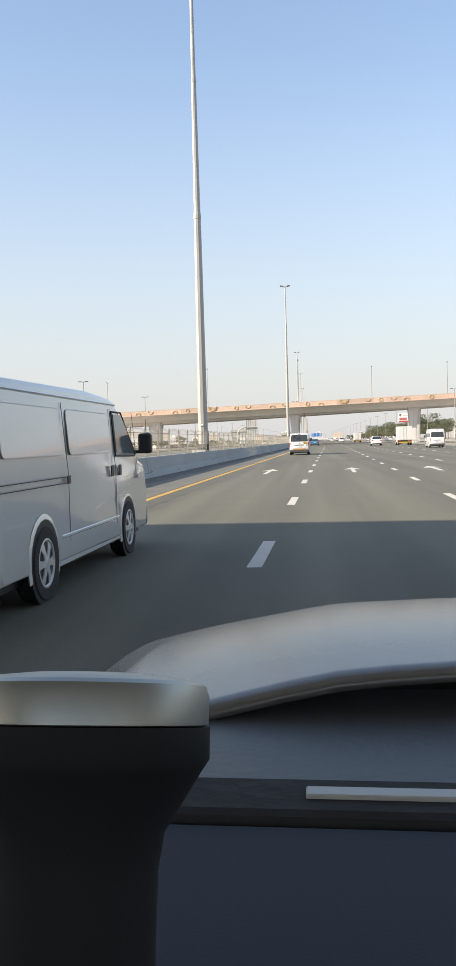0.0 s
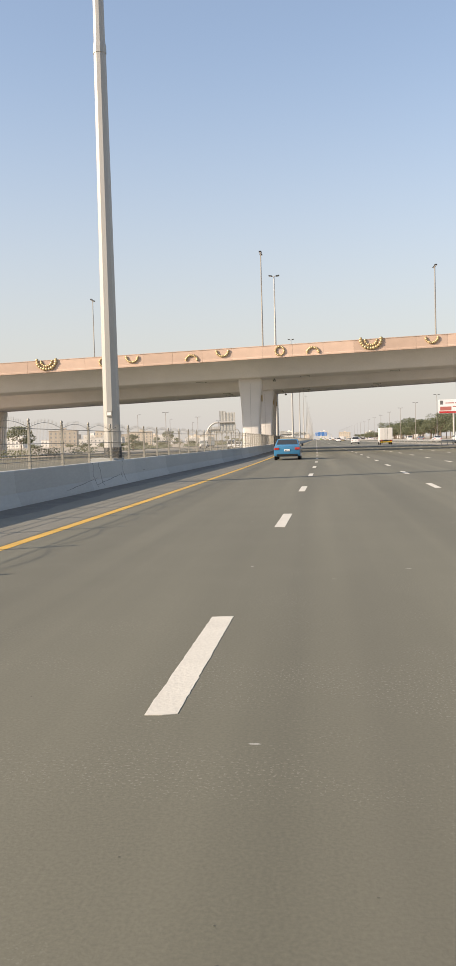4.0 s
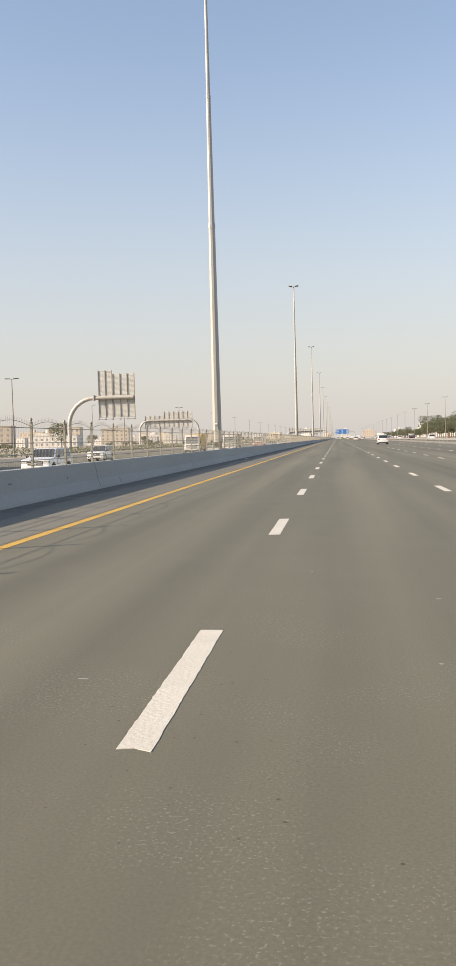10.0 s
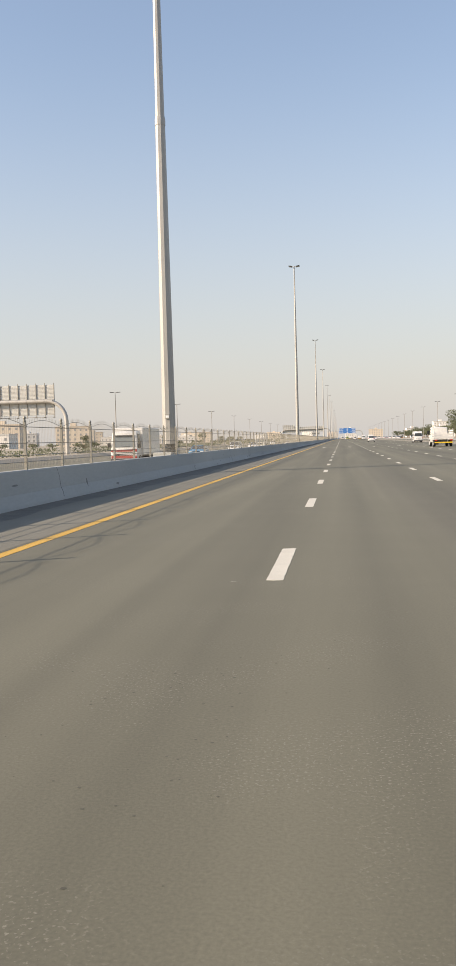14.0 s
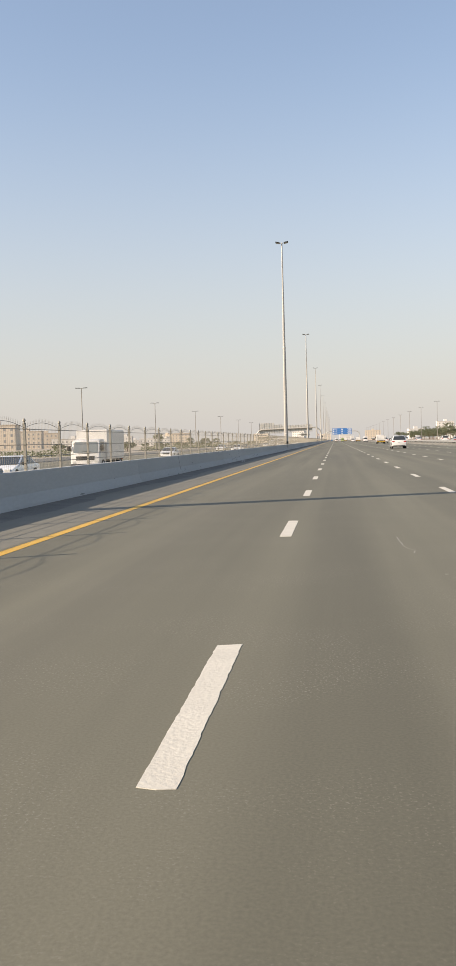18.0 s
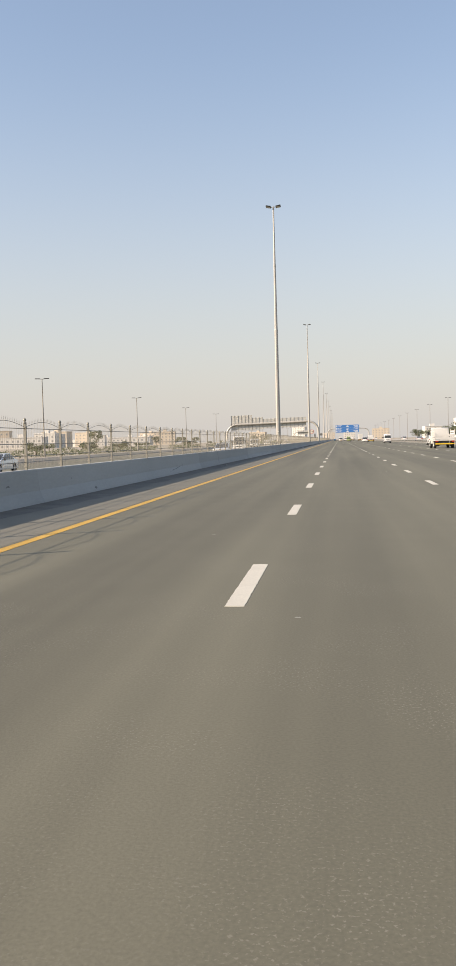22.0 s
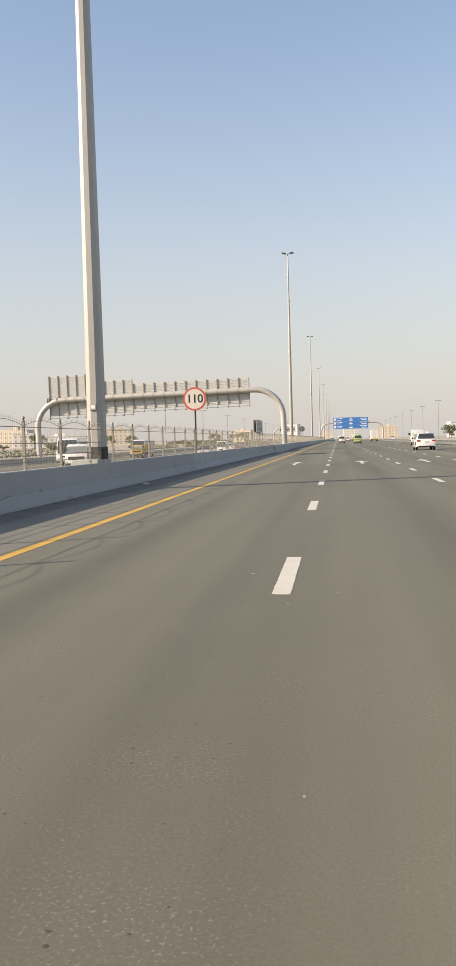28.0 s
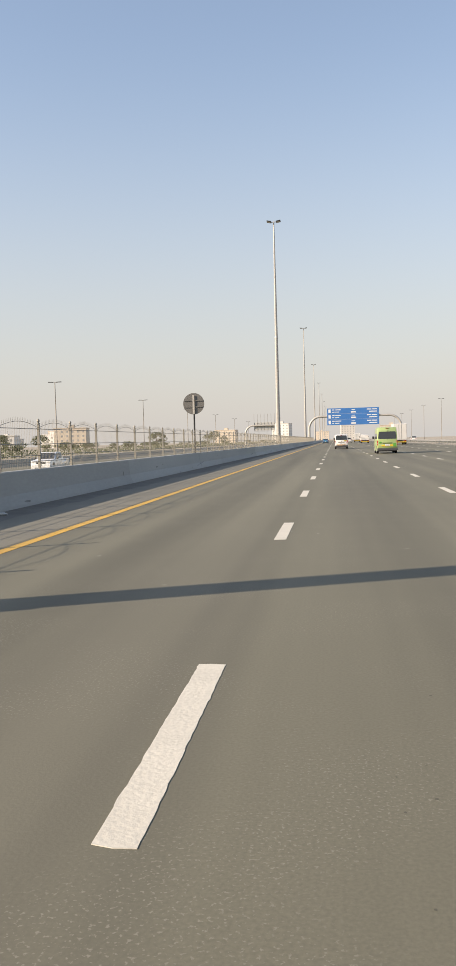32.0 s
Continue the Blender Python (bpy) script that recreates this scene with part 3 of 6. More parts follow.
# ---- flyovers ----
def flyover(name, label, y0, y1, top, slope, fl0, fl1, pillars, ornaments, dep=3.5, x0=-90.0, x1=90.0):
    """A painted concrete flyover across the road, climbing to the right. top: parapet top at x = 0."""
    fly = thing(name, label, "flyover", "flyovers over the road")
    zz = lambda x, d: top + slope * x - d
    curve = [(u, 1.22 + (dep - 1.34) * u ** 2.3) for u in (0.0, 0.2, 0.4, 0.55, 0.7, 0.82, 0.92, 1.0)]
    prof = [(y0 + 0.06 + (fl0 - y0 - 0.06) * u, d) for u, d in curve] + [(fl0 + 0.10, dep - 0.03), (fl0 + 0.28, dep), (fl1 - 0.28, dep), (fl1 - 0.10, dep - 0.03)]
    prof += [(y1 - 0.06 - (y1 - 0.06 - fl1) * u, d) for u, d in reversed(curve)] + [(y1 - 0.06, 0.95), (y0 + 0.06, 0.95)]
    bm = bmesh.new()
    n = 6
    loft(bm, [[(x0 + (x1 - x0) * k / n, py, zz(x0 + (x1 - x0) * k / n, d)) for py, d in prof] for k in range(n + 1)])
    part("girder", bm, M["bridge"], fly, "pale painted box girder", smooth=True)
    # parapet panels with open joints
    pw = 3.08
    for face, (a, b) in enumerate(((y0, y0 + 0.28), (y1 - 0.28, y1))):
        pr = ((a - 0.03, -1.28), (a - 0.03, -1.12), (a, -1.08), (a, -0.09), (a - 0.03, -0.06), (a - 0.03, 0.0), (b + 0.03, 0.0), (b + 0.03, -0.06), (b, -0.09), (b, -1.08), (b + 0.03, -1.12), (b + 0.03, -1.28))
        bm = bmesh.new()
        loft(bm, [[(x, py, pz + slope * x) for py, pz in pr] for x in (0.007, pw - 0.007)])
        me = mesh("parapet_panel", bm, M["parapet"])
        for k in range(int((x0 + 5.34) / pw), int(x1 / pw)):
            x = -5.34 + k * pw
            part("parapet_panel", me, None, fly).location = (x, 0, zz(x, 0))
        part("parapet_core", bm_core(x0, x1, a + 0.05, b - 0.05, zz), M["tar"], fly, "dark open joints")
    for px, py, w, d in pillars:
        pil = part("pillar", pillar_mesh(zz(px, dep - 0.02), w, d), None, fly, "white flared pillar with a grooved face")
        pil.location = (px, py, 0)
        part("groove", bx(-0.012, 0.012, -d / 2 - 0.004, -d / 2 + 0.01, 0.0, zz(px, dep) * 0.94), M["rib"], pil, "dark joint line")
    for px, kind in ornaments:
        ornament(kind, fly, (px, y0 - 0.05, zz(px, {"ring": 0.62, "arch": 0.78, "bowl": 0.52, "double": 0.55}[kind])))
    return fly, zz


def bm_core(x0, x1, a, b, zz):
    bm = bmesh.new()
    for v in box(bm, x0, x1, a, b, 0, 1):
        v.co.z = zz(v.co.x, 0.10 if v.co.z > 0.5 else 1.2)
    return bm


def pillar_mesh(top, w, d):
    bm = bmesh.new()
    rings = []
    for f, k in ((0.0, 0.83), (0.4, 0.86), (0.6, 0.92), (0.78, 1.02), (0.92, 1.16), (0.97, 1.17), (1.0, 1.10)):
        a, b, c = w / 2 * k, d / 2, 0.22
        z = -0.1 + f * (top + 0.1)
        r = []
        for sx, sy, st in ((1, 1, 0), (-1, 1, 1), (-1, -1, 2), (1, -1, 3)):
            for q in range(4):
                t = radians(90 * st + 30 * q)
                r.append((sx * (a - c) + c * math.cos(t), sy * (b - c) + c * math.sin(t), z))
        rings.append(r)
    loft(bm, rings)
    me = mesh("pillar", bm, M["pillar"], True)
    return me


STUD = None


def ornament(kind, fly, at):
    """Round gilded studs set in a ring, an arch, a bowl or a double bowl, on a bent backing bar."""
    global STUD
    if STUD is None:
        bm = bmesh.new()
        bmesh.ops.create_icosphere(bm, subdivisions=2, radius=1.0)
        STUD = mesh("stud", bm, M["bronze"], True)
    arcs = {"ring": ((0.44, 0.44, 0, 0, 2 * math.pi, 18, 0.10),), "arch": ((0.58, 0.50, -0.2, 0, math.pi, 11, 0.125),), "bowl": ((0.60, 0.52, 0.25, math.pi, 2 * math.pi, 11, 0.125),), "double": ((1.02, 0.86, 0.46, math.pi * 0.96, 2.04 * math.pi, 12, 0.175), (0.58, 0.50, 0.42, math.pi, 2 * math.pi, 8, 0.135))}[kind]
    bar = bmesh.new()
    pts = []
    for rx, rz, dz, a0, a1, n, r in arcs:
        arc = [(rx * math.cos(a0 + (a1 - a0) * k / n), 0.02, dz + rz * math.sin(a0 + (a1 - a0) * k / n)) for k in range(n + 1)]
        for p, q in zip(arc, arc[1:]):
            rod(bar, p, q, 0.03, 5)
        pts += [(p, r) for p in (arc if kind != "ring" else arc[:-1])]
    ob = part("ornament", bar, M["bronze"], fly, "gilded ornament of round studs")
    ob.location = at
    for k, (p, r) in enumerate(pts):
        f = r * (1.0 + 0.12 * math.sin(k * 2.1 + at[0]))
        st = part("stud", STUD, None, ob)
        st.matrix_basis = Matrix.LocRotScale((p[0], p[1] - 0.03, p[2]), None, (f, f * 0.75, f))


ORN = [(-57.0, "bowl"), (-53.8, "ring"), (-47.4, "arch"), (-44.1, "bowl"), (-37.7, "arch"), (-34.4, "ring"), (-27.9, "double"), (-21.8, "ring"), (-18.8, "bowl"), (-12.6, "arch"), (-9.4, "bowl"), (-3.55, "ring"), (-0.2, "arch"), (5.6, "double"), (11.6, "bowl"), (14.9, "ring"), (18.0, "bowl"), (21.2, "arch"), (27.4, "ring"), (39.2, "double")]
flyover("flyover", "pale concrete flyover with pink parapet and gilded ornaments", 218.3, 230.4, 11.15, 0.028, 222.1, 226.9, ((-7.05, 224.7, 2.2, 2.4), (-43.7, 224.7, 2.2, 2.4), (-54.1, 224.7, 2.2, 2.4), (23.5, 224.7, 2.2, 2.4), (54.0, 224.7, 2.2, 2.4)), ORN, 2.85)
flyover("flyover", "second pale concrete flyover with plain pink parapet", 245.4, 266.9, 11.40, 0.035, 249.4, 261.6, ((-7.05, 251.05, 2.2, 2.0), (-7.05, 260.4, 2.2, 2.0), (-49.5, 251.05, 2.2, 2.0), (-49.5, 260.4, 2.2, 2.0), (27.6, 251.05, 2.2, 2.0), (27.6, 260.4, 2.2, 2.0)), (), 2.80)
flyover("flyover", "pale concrete flyover casting shade over the road", -18.0, 4.9, 11.1, 0.0, -15.5, 0.5, ((-7.8, -8.0, 2.2, 4.0), (22.2, -8.0, 2.2, 4.0)), (), 3.5, -42.0, 42.0)

# ---- high lamp masts in the median ----
def lamp_mast(h=30.0):
    mst = thing("lamp_mast", "tall tapering galvanised lamp mast with four floodlights", "lamp mast", "masts along the median")
    bm = bmesh.new()
    loft(bm, [ring((0, 0, z), r, 10) for z, r in ((-0.1, 0.31), (0.5, 0.305), (15.0, 0.215))])
    part("lower_shaft", bm, M["mast"], mst)
    bm = bmesh.new()
    loft(bm, [ring((0, 0, z), r, 10) for z, r in ((14.9, 0.20), (23.0, 0.145))])
    loft(bm, [ring((0, 0, z), r, 10) for z, r in ((14.7, 0.232), (14.92, 0.232), (15.1, 0.20))])
    part("middle_shaft", bm, M["mast"], mst)
    bm = bmesh.new()
    loft(bm, [ring((0, 0, z), r, 10) for z, r in ((22.8, 0.135), (h, 0.085))])
    loft(bm, [ring((0, 0, z), r, 10) for z, r in ((22.7, 0.158), (22.9, 0.158), (23.0, 0.135))])
    part("upper_shaft", bm, M["mast"], mst)
    part("plinth", bevelled(-0.60, 0.22, -0.75, 0.75, -0.03, 0.93, 0.02, 1), M["barrier"], mst, "low concrete plinth")
    part("skirt", cyl((0, 0, 0.93), 0.325, 0.36, 10), M["dark_metal"], mst, "dark protective skirt")
    bm = bmesh.new()
    rod(bm, (-0.75, 0, h - 0.05), (0.75, 0, h - 0.05), 0.05)
    part("cross_arm", bm, M["mast"], mst)
    for sx in (-1, 1):
        for sy in (-1, 1):
            lum = bevelled(-0.32, 0.32, -0.2, 0.2, -0.06, 0.07, 0.04, 1)
            lm = part("floodlight", lum, M["dark_metal"], mst, "flat dark floodlight housing")
            lm.matrix_basis = pose(sx * 0.62, sy * 0.24, h, 0, sx * -10, 0)
            part("lamp_lens", bx(-0.26, 0.26, -0.15, 0.15, -0.068, -0.058), M["lens"], lm)
    np_ = part("number_plate", bevelled(-0.10, 0.10, -0.33, -0.27, 2.35, 2.55, 0.01, 1), M["rib"], mst, "small grey number plate")
    part("plate_bar", bx(-0.07, 0.07, -0.336, -0.3305, 2.40, 2.50), M["sign_white"], np_)
    return mst


def cyl(c, r, h, n=12, r2=None):
    bm = bmesh.new()
    loft(bm, [ring(c, r, n), ring((c[0], c[1], c[2] + h), r2 if r2 else r, n)])
    return bm


mast = lamp_mast()
mast.matrix_basis = pose(-6.72, 51.0, 0)
MASTS = ((-6.76, 160.3), (-6.8, 281.4), (-6.83, 383.5), (-6.83, 494.6), (-6.74, 604.9), (-6.52, 715.7), (-6.74, 826.7), (-6.66, 938.6), (-6.74, 1050.0))
for x, y in MASTS + tuple((-6.74, 1160.84 + 111.04 * k) for k in range(7)):
    copy_thing(mast, pose(x, y, 0) @ Matrix.Diagonal((1, 1, 1.026 if y > 380 else 1.0, 1)))


def street_lamp(h, arms, name, label, near=False):
    lp = thing(name, label, "street lamp", "street lamps")
    bm = bmesh.new()
    loft(bm, [ring((0, 0, z), r, 10) for z, r in ((-0.1, 0.13), (1.2, 0.125), (1.25, 0.10), (h, 0.055))])
    part("pole", bm, M["lamp_pole"], lp, smooth=True)
    for s in arms:
        bm = bmesh.new()
        rod(bm, (0, 0, h - 0.06), (s * 0.45, 0, h), 0.035)
        part("arm", bm, M["lamp_pole"], lp)
        hd = part("lamp_head", bevelled(-0.36, 0.36, -0.15, 0.15, -0.05, 0.05, 0.03, 1), M["dark_metal"], lp, "flat lamp head")
        hd.matrix_basis = pose(s * 0.62, 0, h + 0.02, 0, -2 * s, 0)
        if near:
            part("lamp_lens", bx(-0.3, 0.3, -0.11, 0.11, -0.068, -0.058), M["lens"], hd)
    return lp


lamp2 = street_lamp(10.65, (-1, 1), "street_lamp", "slim street lamp with two arms on the far verge")
LAMPS = ((-45.0, 385.0), (-43.0, 440.5), (-42.0, 498.0), (-41.0, 554.0), (-39.5, 607.5), (-39.0, 663.0), (-39.0, 719.3), (-39.0, 774.9), (-39.0, 830.2), (-39.0, 884.8), (-39.0, 939.7), (-39.0, 995.3), (-39.0, 1051.5), (-39.0, 1108.0), (-39.0, 1164.0), (-39.0, 1221.0), (-39.0, 1275.5), (-39.0, 1331.0))
lamp2.matrix_basis = pose(-47.5, 329.5, -0.06)
for y in (40, 100, 160.7, 221.2):
    copy_thing(lamp2, pose(-46, y, -0.06) @ Matrix.Diagonal((1, 1, 1.285, 1)))
for x, y in LAMPS + tuple((-39.0, 1386.4 + 55.4 * k) for k in range(5)):
    copy_thing(lamp2, pose(x, y, -0.06))
side_lamp = street_lamp(10.9, (1,), "street_lamp", "slim street lamp with one arm on a road further off")
side_lamp.matrix_basis = pose(-58, 406, -0.06)
for y in (468, 530):
    copy_thing(side_lamp, pose(-58, y, -0.06))
lamp3 = street_lamp(12.0, (-1, 1), "street_lamp", "slim street lamp with two arms beyond the guard rail")
lamp3.matrix_basis = pose(29.4, 62, -0.06)
for k in range(1, 6):
    copy_thing(lamp3, pose(29.4, 62 + 44.6 * k, -0.06))
for k in range(-12, 11):
    copy_thing(lamp3, pose(36, 1001 + 55.4 * k, -0.06) @ Matrix.Diagonal((1, 1, 1.15, 1)))
gap_lamp = street_lamp(12.0, (-1, 1), "street_lamp", "street lamp standing between the two flyovers", True)
gap_lamp.matrix_basis = pose(-7.0, 238.6, 0)
deck_lamp = street_lamp(9.6, (-1, 1), "street_lamp", "slim street lamp standing on the flyover deck", True)
deck_lamp.matrix_basis = pose(13.4, 228.6, 10.58, 0, 0, 90)
for x in (-75.6, -57.7, 33.0):
    copy_thing(deck_lamp, pose(x, 228.6, 10.2 + 0.028 * x, 0, 0, 90))
for x, y, z, f in ((-5.9, 228.9, 10.0, 1.31), (-34.3, 262.5, 9.2, 1.53)):
    tagged(copy_thing(deck_lamp, pose(x, y, z, 0, 0, 90) @ Matrix.Diagonal((1, 1, f, 1))), "taller slim street lamp standing on a flyover deck")



# ---- sign gantries ----
def arch_points(x0, x1, z, r, base):
    pts = [(x0, 0, base)]
    for k in range(9):
        a = math.pi - k * math.pi / 16
        pts.append((x0 + r + r * math.cos(a), 0, z - r + r * math.sin(a)))
    if x1 is not None:
        for k in range(9):
            a = math.pi / 2 - k * math.pi / 16
            pts.append((x1 - r + r * math.cos(a), 0, z - r + r * math.sin(a)))
        pts.append((x1, 0, base))
    return pts


def board(par, x0, x1, z0, z1, dy, tall=0.06):
    """A slatted aluminium sign board on upright ribs, hung on a gantry tube and seen from behind."""
    bd = part("sign_board", bx(x0, x1, dy - 0.02, dy + 0.02, z0, z1), M["sign_back"], par, "slatted grey back of a sign board")
    n = max(2, round((x1 - x0) / 1.35))
    for k in range(n + 1):
        x = x0 + 0.06 + (x1 - x0 - 0.12) * k / n
        rb = bmesh.new()
        box(rb, x - 0.05, x + 0.05, dy - 0.15, dy - 0.022, z0 - 0.34, z1 + tall)
        part("rib", rb, M["rib"], bd)
        part("foot", bx(x - 0.04, x + 0.04, dy - 0.85, dy + 0.1, z0 - 0.42, z0 - 0.342), M["rib"], bd, "bracket under the rib")
    slat = mesh("slat", bx(x0, x1, dy - 0.055, dy - 0.021, -0.03, 0.03), M["sign_back"])
    for k in range(int((z1 - z0) / 0.2)):
        part("slat", slat, None, bd).location = (0, 0, z0 + 0.1 + 0.2 * k)
    wk = bmesh.new()
    rod(wk, (x0, dy - 0.30, z0 - 0.30), (x1, dy - 0.30, z0 - 0.30), 0.04, 6)
    part("walkway_rail", wk, M["rib"], bd)
    return bd


def gantry(y, x0, x1, z, r, tube_r, boards, tall=0.06, label=""):
    g = thing("sign_gantry", label, "gantry", "sign gantries", at=(0, y, 0))
    bm = bmesh.new()
    tube(bm, arch_points(x0, x1, z, r, -0.1), tube_r, 18)
    part("arch_tube", bm, M["gantry"], g, "thick bent steel tube", smooth=True)
    for b in boards:
        board(g, *b, tube_r + 0.18, tall)
        n = max(2, round((b[1] - b[0]) / 1.35))
        for k in range(n + 1):
            x = b[0] + 0.06 + (b[1] - b[0] - 0.12) * k / n
            for o in (-0.09, 0.09):
                cm = bmesh.new()
                loft(cm, [ring((x + o - 0.025, 0, z), tube_r * 1.05, 18, "x"), ring((x + o + 0.025, 0, z), tube_r * 1.05, 18, "x")])
                part("collar", cm, M["gantry"], g)
    return g


gantry(1023.6, -39.1, -6.25, 8.15, 3.6, 0.37, ((-37.5, -29.9, 6.1, 11.4), (-29.9, -26.0, 6.1, 10.4), (-26.0, -10.5, 6.45, 9.8)), label="grey tubular gantry carrying sign boards seen from behind").matrix_basis = pose(0, 1023.6, 0, 0, -1.2, 0)
gantry(582.6, -58.6, -40.5, 8.1, 3.0, 0.30, ((-57.0, -51.1, 6.0, 9.4), (-51.1, -42.4, 6.0, 10.6)), 0.25, label="distant tubular gantry with stepped sign boards seen from behind")
fc = gantry(1380.0, -34.0, None, 7.4, 3.2, 0.33, (), label="distant tubular cantilever with tall ribbed sign board seen from behind")
fb = bmesh.new()
rod(fb, (-30.8, 0, 7.4), (-22.4, 0, 7.4), 0.33, 14)
part("arm", fb, M["gantry"], fc)
board(fc, -30.6, -22.4, 5.5, 8.6, 0.52, 3.4)
gantry(463.6, -42.5, None, 8.9, 4.4, 0.34, (), label="")
cant = bpy.data.objects["sign_gantry.003"]
tagged(cant, "tubular cantilever post carrying sign boards seen from behind", "gantry")
cb = bmesh.new()
rod(cb, (-38.1, 0, 8.9), (-31.6, 0, 8.9), 0.34, 14)
part("arm", cb, M["gantry"], cant)
part("collar", bx(-38.3, -38.1, -0.45, 0.45, 8.45, 9.35), M["gantry"], cant)
board(cant, -37.6, -35.2, 5.7, 13.3, 0.52, 0.06)
board(cant, -35.2, -31.5, 5.7, 12.7, 0.52, 0.06)

# blue direction signs over the road ahead
bl = gantry(1312.0, -6.9, 21.3, 8.4, 3.6, 0.34, (), label="tubular gantry with blue direction boards over the road")
for z0, z1 in ((9.12, 10.85), (7.42, 9.08), (5.65, 7.38)):
    bd = part("sign_board", bevelled(-1.3, 14.6, -0.5, -0.42, z0, z1, 0.02, 1), M["sign_blue"], bl, "blue direction board with white writing")
    for a, b, u, v in ((-0.9, -0.2, 0.18, 0.82), (0.2, 1.0, 0.64, 0.78), (1.2, 2.9, 0.64, 0.78), (0.2, 0.8, 0.26, 0.38), (1.0, 2.4, 0.26, 0.38), (6.0, 7.5, 0.16, 0.42), (6.2, 7.3, 0.64, 0.74), (10.9, 12.2, 0.62, 0.78), (12.4, 14.0, 0.62, 0.78), (11.6, 14.0, 0.22, 0.38)):
        part("writing_bar", bx(a, b, -0.512, -0.503, z0 + (z1 - z0) * u, z0 + (z1 - z0) * v), M["sign_white"], bd)


# ---- round signs and the small board on the fence line ----
def disc(r, y0, y1, n=32):
    bm = bmesh.new()
    loft(bm, [ring((0, y0, 0), r, n, "y"), ring((0, y1, 0), r, n, "y")])
    return bm


def road_sign(y, z, r, front):
    sg = thing("speed_sign" if front else "road_sign", "round red-rimmed 110 speed limit sign on a post" if front else "grey back of a round road sign on a post", "road sign", at=(-6.55 if front else -6.75, y, 0))
    bm = bmesh.new()
    rod(bm, (0, 0.05, -0.06), (0, 0.05, z + r * 0.8), 0.045, 10)
    part("post", bm, M["dark_metal"], sg, smooth=True)
    d = part("disc", disc(r, -0.02, 0.0), M["faded_rim"] if front else M["disc_back"], sg, "red-rimmed disc" if front else "plain grey disc")
    d.location = (0, 0, z)
    if front:
        part("face", disc(r * 0.84, -0.028, -0.021), M["sign_cream"], d, "faded cream face")
        tm = text_mesh("110", r * 1.0, "numerals", 0.005, 0.95)
        tm.materials.clear()
        tm.materials.append(M["sign_black"])
        t = part("numerals", tm, None, d, "black numerals 110")
        t.location = (0, -0.034, 0)
    else:
        for s in (-0.25, 0.25):
            part("bracket", bx(-r * 0.9, r * 0.9, -0.06, -0.021, s * r * 1.2 - 0.03, s * r * 1.2 + 0.03), M["disc_back"], d)
        part("bracket", bx(-0.05, 0.05, -0.09, -0.061, -r * 0.95, r * 0.8), M["gantry"], d)
    return sg


road_sign(956.0, 3.55, 0.59, True)
road_sign(1090.6, 3.5, 0.58, False)
vb = thing("name_board", "long faded grey road name board with worn writing on two posts", "road sign", at=(-6.58, 991.7, 0))
for y in (-1.35, 1.35):
    part("post", bx(-0.17, -0.05, y - 0.075, y + 0.075, 0.5, 2.9), M["rib"], vb, "square grey post")
for x0 in (0.0, -0.24):
    pn = part("panel", bevelled(x0 - 0.03, x0 + 0.03, -2.8, 2.8, 2.14, 3.2, 0.01, 1), M["board_grey"], vb, "faded grey panel")
    fr = bmesh.new()
    for a, b, c, d in ((-2.82, 2.82, 2.11, 2.16), (-2.82, 2.82, 3.18, 3.23), (-2.83, -2.78, 2.16, 3.18), (2.78, 2.83, 2.16, 3.18)):
        box(fr, x0 - 0.045, x0 + 0.045, a, b, c, d)
    part("frame", fr, M["rib"], pn, "dark edge frame")
    if x0 == 0.0:
        for a, b, c, d in ((-2.6, -2.1, 2.75, 3.08), (-2.6, -2.1, 2.26, 2.62), (-1.6, -0.5, 2.8, 3.02), (-0.3, 0.9, 2.8, 3.02), (1.1, 2.4, 2.8, 3.02), (-1.6, -1.2, 2.3, 2.5), (-1.0, 0.4, 2.3, 2.5), (0.6, 1.1, 2.3, 2.5), (1.3, 2.5, 2.3, 2.5)):
            part("writing_bar", bx(x0 + 0.031, x0 + 0.036, a, b, c, d), M["board_text"], pn)

# small light fittings and cameras under the decks
def soffit(y, x):
    return 11.40 + 0.035 * x - 2.80 if y > 240 else 11.15 + 0.028 * x - 2.85


for x, y in ((-1.15, 224.5), (8.5, 224.5), (-12.5, 224.5), (-1.28, 251.35), (-1.28, 255.25), (-1.28, 259.15), (8.5, 251.35), (8.5, 255.25), (8.5, 259.15), (-12.5, 251.35), (-12.5, 255.25), (-12.5, 259.15)):
    dl = thing("deck_light", "flat square lamp fixed under the flyover deck", "ceiling lamp", "lamps under the decks", at=(x, y, soffit(y, x) - 0.035))
    part("frame", bevelled(-0.52, 0.52, -0.52, 0.52, 0, 0.1, 0.012, 1), M["lamp_pole"], dl, "grey steel frame")
    part("diffuser", bx(-0.42, 0.42, -0.42, 0.42, -0.012, -0.002), M["sign_white"], dl, "pale diffuser")
